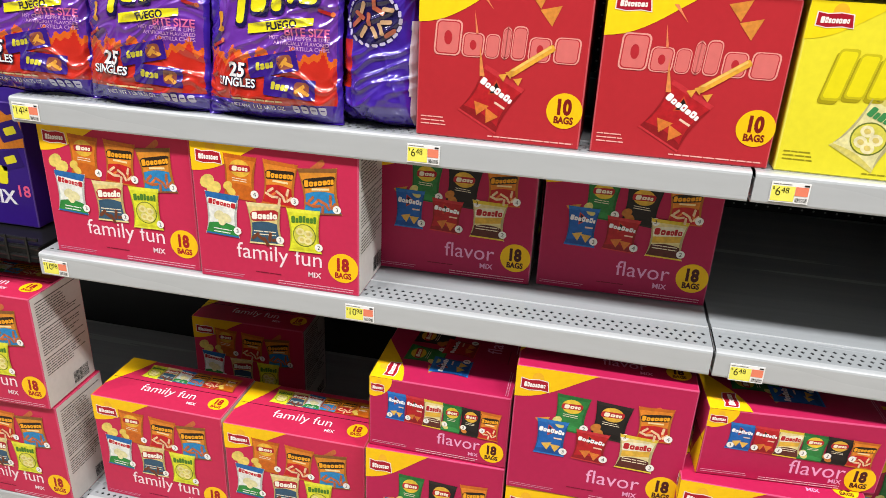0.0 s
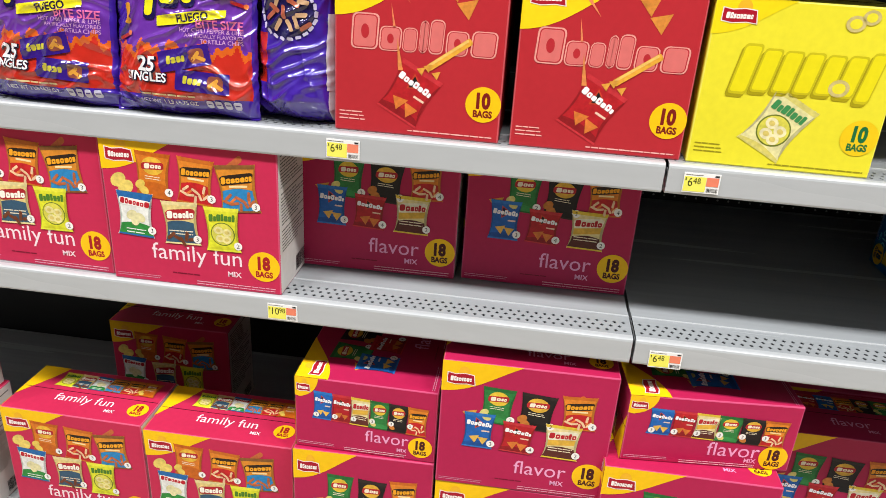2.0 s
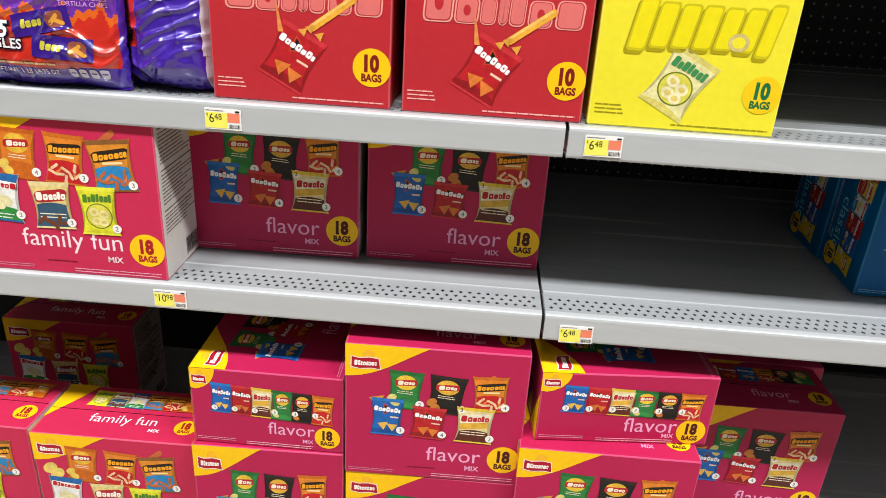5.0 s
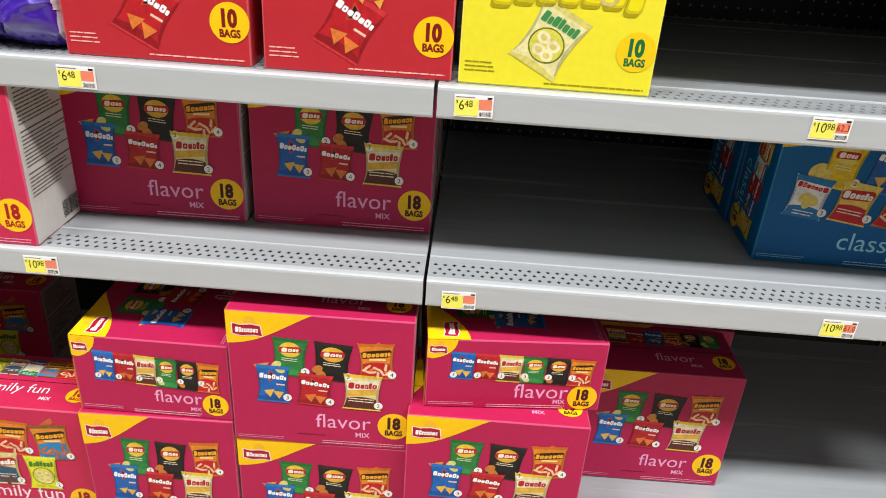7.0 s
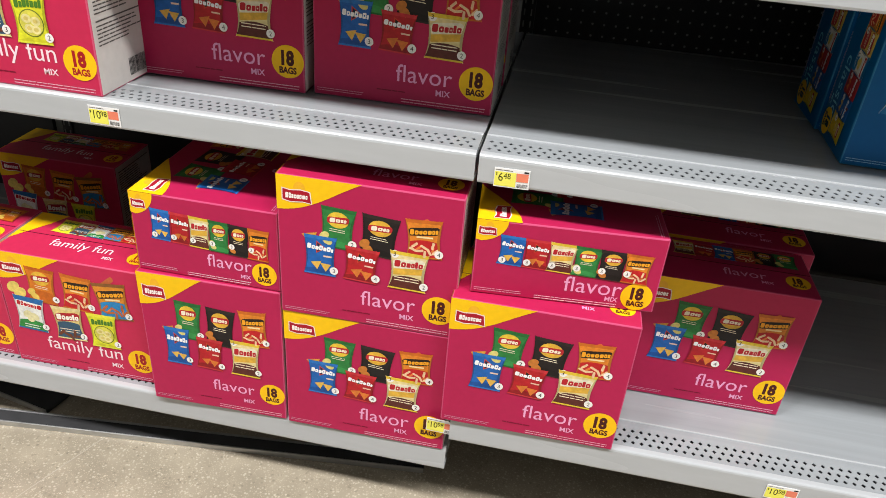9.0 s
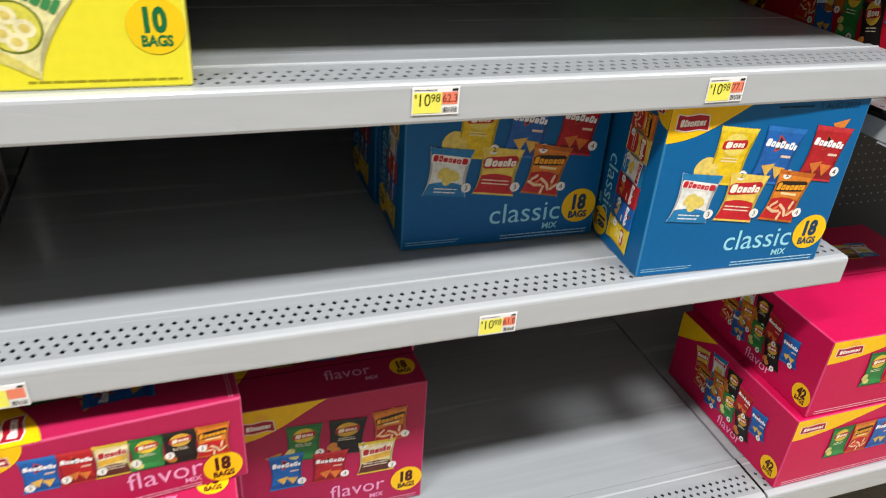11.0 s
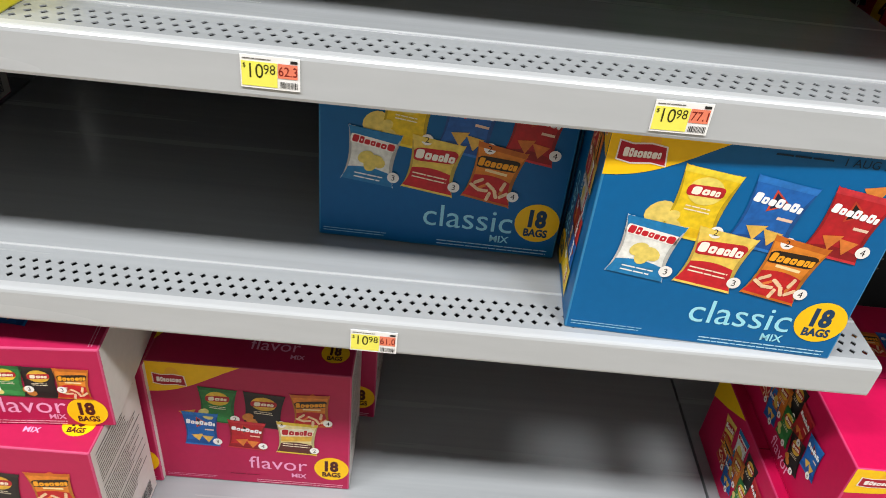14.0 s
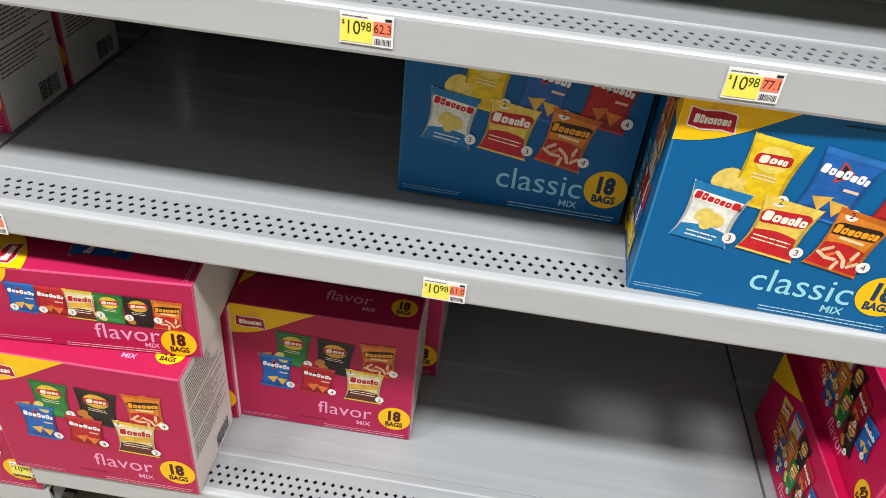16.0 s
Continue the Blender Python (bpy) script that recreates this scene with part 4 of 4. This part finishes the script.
# ---- purple pillow bags ----
def make_pillow(w, h, t, seed, face, crinkle=1.0):
    """A stuffed film bag: sealed edges, crinkles, printed face. Stands on z = 0, faces -y."""
    root = empty("chip_bag")
    rnd = random.Random(seed)
    ox = rnd.uniform(0, 50)

    def surface(x, z, side, lift=0.0):
        u, v = max(-1, min(1, x / (w / 2))), max(0, min(1, z / h))
        belly = (max(0, 1 - abs(u) ** 2.6)) ** 0.62
        rise = min(1, v / 0.13) ** 0.6 * min(1, (1 - v) / 0.2) ** 0.7
        q = t * belly * rise * (1.12 - 0.3 * v)
        n1 = noise.noise(Vector((x * 11 + ox, z * 9, side * 3)))
        bend = 0.02 * noise.noise(Vector((x * 20, z * 20, ox)))
        ca, cb = math.cos(0.5 + n1), math.sin(0.5 + n1)
        a, b = x * ca + z * cb + bend, -x * cb + z * ca
        n2 = 1 - abs(noise.noise(Vector((a * 26 + ox, b * 8, side * 3)))) * 2.6
        n3 = 1 - abs(noise.noise(Vector((b * 40 - ox, a * 14, side * 5)))) * 2.6
        edge = 0.3 + 0.7 * abs(u) ** 1.5
        low = 1.35 - 0.8 * v
        q += (0.006 * n1 + crinkle * (0.0045 * max(0, n2) ** 2 * edge + 0.0045 * max(0, n3) ** 2 * low)) * min(1, rise * 1.3) - 0.003
        sx = x * (1 - 0.05 * math.sin(math.pi * v)) + 0.002 * n1
        foot = 0.004 * math.sin(x * 60 + ox) * max(0, 1 - v * 12)
        return Vector((sx, side * (q + lift), z + foot * 0.5 + 0.002))

    nx, nz = 110, 150
    for side, nm in ((-1, "front_film"), (1, "back_film")):
        verts, faces, mi = [], [], []
        for j in range(nz + 1):
            for i in range(nx + 1):
                verts.append(surface(-w / 2 + w * i / nx, h * j / nz, side))
        for j in range(nz):
            for i in range(nx):
                k = j * (nx + 1) + i
                q = (k, k + 1, k + nx + 2, k + nx + 1)
                faces.append(q if side < 0 else q[::-1])
                u, v = (i + 0.5) / nx, (j + 0.5) / nz
                mi.append(face(u, v) if side < 0 else 0)
        me = bpy.data.meshes.new(nm)
        me.from_pydata(verts, [], faces)
        for m in (ink("40209A", "film"), ink("6A30A0", "film"), ink("C42A1C", "film"), ink("D8601C", "film"), ink("1E1450", "film"), ink("D8D4E0", "film")):
            me.materials.append(m)
        me.polygons.foreach_set("material_index", mi)
        me.polygons.foreach_set("use_smooth", [True] * len(faces))
        me.update()
        part(nm, me, None, root)

    def motif(nm, pr, parent=root, label=""):
        me = pr.mesh(nm, lambda x, y, n: (x, y, n))
        bm = bmesh.new()
        bm.from_mesh(me)
        bmesh.ops.triangulate(bm, faces=bm.faces)
        for _ in range(5):
            long = [e for e in bm.edges if e.calc_length() > 0.0045]
            if not long:
                break
            bmesh.ops.subdivide_edges(bm, edges=long, cuts=1)
            bmesh.ops.triangulate(bm, faces=bm.faces)
        for v in bm.verts:
            v.co = surface(v.co.x - w / 2, v.co.y, -1, 0.0006 + v.co.z * 3)
        for f in bm.faces:
            f.smooth = True
        bm.to_mesh(me)
        bm.free()
        return part(nm, me, None, parent, label)

    return root, motif


def flame(u, seed=0.0):
    return 0.022 * math.sin(u * 31 + seed) + 0.018 * math.sin(u * 57 + 1.3) + 0.014 * math.sin(u * 93 + 0.4)


def fuego_face(u, v):
    if v < 0.1 + 0.01 * math.sin(u * 9):
        return 0
    if 0.03 < u < 0.97:
        top = 0.375 + flame(u) + 0.02 * (u - 0.5)
        if v < top - 0.03:
            return 2
        if v < top + 0.012:
            return 3
        if u > 0.12 and v < 0.93:
            return 1
    return 0


def make_fuego(seed):
    w, h = 0.226, 0.262
    root, motif = make_pillow(w, h, 0.034, seed, fuego_face)
    for i, (c, wd, ht, y) in enumerate(((0.3, 0.06, 0.28, 0.68), (0.43, 0.11, 0.16, 0.69), (0.57, 0.07, 0.22, 0.73), (0.67, 0.045, 0.15, 0.74), (0.79, 0.12, 0.2, 0.77))):
        pr = Print()
        pr.poly(rounded(w * c + 0.002, h * y - 0.002, w * wd + 0.007, h * ht + 0.007, w * 0.03, 0.12), ink("1E1450", "film"), 1)
        pr.poly(rounded(w * c, h * y, w * wd, h * ht, w * 0.026, 0.12), ink("EDE21E", "film"), 2)
        motif("wordmark_slab", pr)
    brush = Print(w * 0.58, h * 0.545, 0.16)
    brush.poly([(-w * 0.24, -h * 0.026), (-w * 0.02, -h * 0.03), (w * 0.24, -h * 0.022), (w * 0.25, h * 0.018), (w * 0.05, h * 0.03), (-w * 0.23, h * 0.028)], ink("E9DE1E", "film"), 2)
    brush.word("FUEGO", w * 0.02, 0, ink("241A3A", "film"), width=w * 0.22, bold=0.03, layer=3)
    motif("flavour_banner", brush, root, "yellow brush-stroke banner")
    pale = ink("D9A0D0", "film")
    lines = Print()
    lines.word("BITE SIZE", w * 0.78, h * 0.515, ink("E06AA0", "film"), width=w * 0.3, bold=0.02)
    lines.word("HOT CHILI PEPPER & LIME", w * 0.72, h * 0.478, pale, width=w * 0.42)
    lines.word("ARTIFICIALLY FLAVORED", w * 0.74, h * 0.45, pale, width=w * 0.38)
    lines.word("TORTILLA CHIPS", w * 0.79, h * 0.422, pale, width=w * 0.28)
    motif("flavour_lettering", lines)["kind"] = "stuff"
    num = Print(w * 0.27, h * 0.25, -0.02)
    num.word("25", 0.002, h * 0.03 - 0.001, ink("16102A", "film"), height=h * 0.095, bold=0.07, layer=2)
    num.word("25", 0, h * 0.03, ink("F2F0F0", "film"), height=h * 0.085, bold=0.03, layer=3)
    num.word("SINGLES", 0.001, -h * 0.042, ink("16102A", "film"), width=w * 0.3, bold=0.07, layer=2)
    num.word("SINGLES", 0, -h * 0.04, ink("F2F0F0", "film"), width=w * 0.29, bold=0.02, layer=3)
    motif("count_lettering", num)["kind"] = "stuff"
    for cx, cy, tn in ((0.54, 0.325, 0.22), (0.66, 0.2, -0.05)):
        mini = Print(w * cx, h * cy, tn)
        mini.poly(rounded(0, 0, w * 0.36, h * 0.115, 0.002), ink("33157C", "film"), 2)
        mini.slabs(-w * 0.06, 0.001, w * 0.13, h * 0.045, 4, ink("C9BE3A", "film"), 3, 0.1)
        mini.poly(rounded(w * 0.09, 0, w * 0.1, h * 0.08, 0.006), ink("8A4A3A", "film"), 3)
        chips(mini, [(w * 0.08, 0), (w * 0.11, -0.004)], ink("DB9A3A", "film"), "stick", w * 0.035, 3)
        motif("mini_bag_picture", mini)
    for cx, cy, tn in ((0.2, 0.86, 0.7), (0.9, 0.63, -0.3), (0.1, 0.42, 0.4)):
        pr = Print(w * cx, h * cy, tn)
        pr.poly(rounded(0, 0, w * 0.11, w * 0.022, w * 0.01), ink("A8201E", "film"), 2)
        pr.poly(circle(w * 0.045, 0.001, w * 0.016), ink("D8703A", "film"), 3)
        motif("chili_picture", pr)
    thermo = Print().poly(rounded(w * 0.13, h * 0.55, w * 0.028, h * 0.1, w * 0.012), ink("D8922A", "film"), 2).poly(circle(w * 0.13, h * 0.505, w * 0.022), ink("D8922A", "film"), 2)
    motif("heat_gauge", thermo)
    foot = Print()
    foot.lines(w * 0.22, h * 0.115, w * 0.62, 1, 0.008, ink("E0C890", "film"), 2, 61, 0.97)
    foot.word("NET WT 1 LB 14.75 OZ", w * 0.42, h * 0.075, ink("E8DCE8", "film"), width=w * 0.4)
    motif("weight_lettering", foot)["kind"] = "stuff"
    for k in range(4):
        motif("guide_panel", Print().poly(rounded(w * (0.7 + 0.06 * k), h * 0.075, w * 0.045, h * 0.045, 0.003), ink("C9C4DC", "film"), 2).poly(rect(w * (0.685 + 0.06 * k), h * 0.072, w * (0.715 + 0.06 * k), h * 0.079), ink("4A3A8A", "film"), 3))
    return root


def back_face(u, v):
    if u < 0.2 and 0.22 < v < 0.5:
        return 2
    if u > 0.94 and v < 0.6:
        return 5
    if (u - 0.47) ** 2 / 0.12 + (v - 0.62) ** 2 / 0.022 < 1:
        return 4
    return 0


fuego = make_fuego(4)
fuego_b = make_fuego(17)
tagged(fuego, "crinkled purple and red bag of twenty-five chip packs", "chip bag", "purple chip bags")
tagged(fuego_b, "crinkled purple and red bag of twenty-five chip packs", "chip bag", "purple chip bags")
put(fuego, pose(-0.722, 0.022, T, -7, 0, 1))
put(fuego_b, pose(-0.942, 0.026, T, -7, 0, -2))
put(fuego, pose(-1.166, 0.042, T, -7, 0, 2))
put(fuego_b, pose(-0.74, 0.135, T, -5, 0, 2))
put(fuego, pose(-0.98, 0.145, T, -5, 0, 2))
turned, tm = make_pillow(0.128, 0.255, 0.048, 33, back_face, 1.15)
rim = Print()
for k in range(22):
    a = 2 * math.pi * k / 22
    rim.poly(rounded(0.128 * (0.47 + 0.34 * math.cos(a)), 0.255 * (0.62 + 0.145 * math.sin(a)), 0.009, 0.0045, 0.0015, 0, a + 1.4), ink("C9C0DC", "film"), 2)
tm("bowl_rim_picture", rim)["kind"] = "stuff"
for k, (cx, cy) in enumerate(((0.25, 0.6), (0.33, 0.68), (0.42, 0.62), (0.5, 0.55), (0.55, 0.67), (0.64, 0.61), (0.7, 0.55), (0.36, 0.55), (0.48, 0.71), (0.58, 0.57), (0.3, 0.64), (0.66, 0.68))):
    pr = Print(0.128 * cx, 0.255 * cy, 0.5 * k)
    chips(pr, [(0, 0)], ink("C8A078" if k % 2 else "B05A40", "film"), "stick", 0.009, 2 + 0.2 * k)
    tm("chip_picture", pr)
tm("code_strip", Print().poly(rect(0.118, 0.05, 0.1255, 0.16), ink("D8D4E0", "film"), 2))
tagged(turned, "purple chip bag turned to its crinkled side", "chip bag", "purple chip bags")
put(turned, pose(-0.557, 0.055, T, -5, 0, -4))


# ---- purple carton on the wire tray at the end ----
def make_purple_box(w, d, h):
    root = empty("snack_box")
    part("carton", carton_body(w, d, h, [ink("34187C"), ink("34187C")], False), None, root)
    front = lambda x, y, n: (x - w / 2, -n, y)

    def motif(nm, pr):
        return part(nm, pr.mesh(nm, front), None, root)

    motif("flame_panel", Print().poly([(w * 0.5, h * 0.9), (w * 0.55, h * 0.7), (w * 0.75, h * 0.62), (w, h * 0.66), (w, h * 0.93), (w * 0.9, h * 0.9), (w * 0.8, h * 0.97), (w * 0.7, h * 0.9), (w * 0.6, h * 0.98)], ink("D07A22", "photo"), 1))
    for cx, cy in ((0.68, 0.8), (0.9, 0.78), (0.86, 0.55)):
        motif("bag_picture", Print(w * cx, h * cy, 0.3).poly(rounded(0, 0, w * 0.2, h * 0.15, 0.004), ink("2A1268"), 2).poly(rounded(0, 0, w * 0.1, h * 0.06, 0.003), ink("D9CE2A"), 3))
    for k in range(3):
        motif("wordmark_slab", Print().poly(rounded(w * (0.55 + 0.11 * k), h * 0.42, w * 0.08, h * (0.2 if k % 2 else 0.15), 0.005, 0.15), ink("E8DC22"), 2))
    motif("mix_lettering", Print().word("MIX", w * 0.72, h * 0.24, ink("EFECF4"), width=w * 0.26, bold=0.03))
    motif("count_lettering", Print().word("18", w * 0.93, h * 0.3, ink("E8608A"), width=w * 0.1, bold=0.02))
    return root


purple = make_purple_box(0.26, 0.15, 0.25)
tagged(purple, "dark purple carton of chip packs on a wire tray", "snack box")
put(purple, pose(-1.405, 0.1, 0.772))
tray = empty("wire_tray", pose(-2.38, 0.03, 0.735))
# lengthened across the unseen bay, its solid bottom blocking light from the deck below
TRAY = 1.16
part("tray_bottom", boxed(0, TRAY, 0.0, 0.55, 0.028, 0.034), WIRE, tray)
for k in range(3):
    part("rail", boxed(0, TRAY, -0.004, 0.002, 0.008 + 0.018 * k, 0.014 + 0.018 * k, 0.002), WIRE, tray)
for k in range(26):
    part("wire", boxed(0.01 + 0.045 * k, 0.014 + 0.045 * k, -0.006, -0.003, 0.0, 0.052), WIRE, tray)
part("label_holder", boxed(TRAY - 0.29, TRAY - 0.105, -0.014, -0.008, 0.0, 0.036, 0.001), LIP, tray, "grey label holder strip")
for x in (0.0, TRAY - 0.012):
    part("side_arm", boxed(x, x + 0.012, 0.0, 0.55, 0.005, 0.03), WIRE, tray)
    part("hook_arm", boxed(x, x + 0.012, 0.55, BACK - 0.035, 0.005, 0.05), WIRE, tray)
tagged(tray, "black wire tray with a grey label strip, extended out of view to block light", "wire tray")


# ---- shelf price labels ----
def make_tag(whole, cents, unit):
    """A paper price label on a shelf lip; its upper left corner at the origin."""
    w, h = 0.051, 0.0295
    root = empty("price_tag")
    part("paper", boxed(0, w, -0.0012, -0.0004, -h, 0), TAGWHITE, root)
    face = lambda x, y, n: (x, -0.0012 - n, y)

    def motif(nm, pr, label=""):
        return part(nm, pr.mesh(nm, face, 0.0001), None, root, label)

    motif("price_field", Print().poly(rect(0.001, -h + 0.002, w * 0.62, -0.0055), ink("F1EA62"), 1), "yellow price field")
    motif("unit_field", Print().poly(rect(w * 0.63, -0.0185, w - 0.002, -0.0055), ink("EA8466"), 1), "orange unit price field")
    pr = Print()
    n = len(whole)
    pr.word(whole, w * (0.27 if n > 1 else 0.19), -0.0135, ink("3A3812"), height=0.0108, layer=3, squeeze=1.2)
    if cents:
        pr.word(cents, w * (0.49 if n > 1 else 0.37), -0.0115, ink("3A3812"), height=0.0075, layer=3, squeeze=1.15)
    pr.word("$", w * 0.07, -0.0095, ink("3A3812"), height=0.0045, layer=3)
    motif("price_lettering", pr)
    if unit:
        motif("unit_lettering", Print().word(unit, w * 0.8, -0.012, ink("7A1A14"), height=0.007, layer=3, squeeze=1.2))
    small = Print().lines(0.002, -0.003, w * 0.55, 1, 0.0028, ink("6A6660"), 1, 71)
    small.poly(rect(w * 0.84, -0.0045, w * 0.96, -0.002), ink("2A2826"), 1)
    rnd = random.Random(8)
    x = w * 0.66
    while x < w * 0.95:
        t = rnd.choice((0.0005, 0.001))
        small.poly(rect(x, -h + 0.002, x + t, -h + 0.008), ink("2A2826"), 1)
        x += t + 0.0007
    motif("code_mark", small)["kind"] = "stuff"
    return root


tag648, tag1098 = make_tag("6", "48", ""), make_tag("10", "98", "")
tag1098b, tag1098c, tag1098d = make_tag("10", "98", "62.3"), make_tag("10", "98", "77.1"), make_tag("10", "98", "61.0")
tag14, tag23 = make_tag("14", "24", ""), make_tag("23", "", "")
for tg in (tag648, tag1098, tag1098b, tag1098c, tag1098d, tag14, tag23):
    tagged(tg, "yellow and orange paper price label on the shelf lip", "price tag", "price tags")
for tg, x, y, z, r in ((tag14, -1.192, 0, 1.0535, 1), (tag648, -0.499, 0, 1.053, 0.5), (tag648, 0.025, 0, 1.053, -0.5), (tag1098b, 0.486, 0, 1.058, 0.5), (tag1098c, 0.843, 0, 1.0545, -0.5),
                       (tag1098, -1.19, 0, 0.762, 0.5), (tag1098, -0.601, 0, 0.762, 0), (tag648, 0.026, 0, 0.757, -1), (tag1098d, 0.586, 0, 0.76, 0.5),
                       (tag1098, -0.039, -0.013, 0.275, 2), (tag1098, 0.533, -0.02, 0.277, 0), (tag23, 1.07, -0.02, 0.277, 0), (tag1098, 1.22, 0, 0.976, 0)):
    put(tg, pose(x, y - 0.0002, z, 0, r, 0))
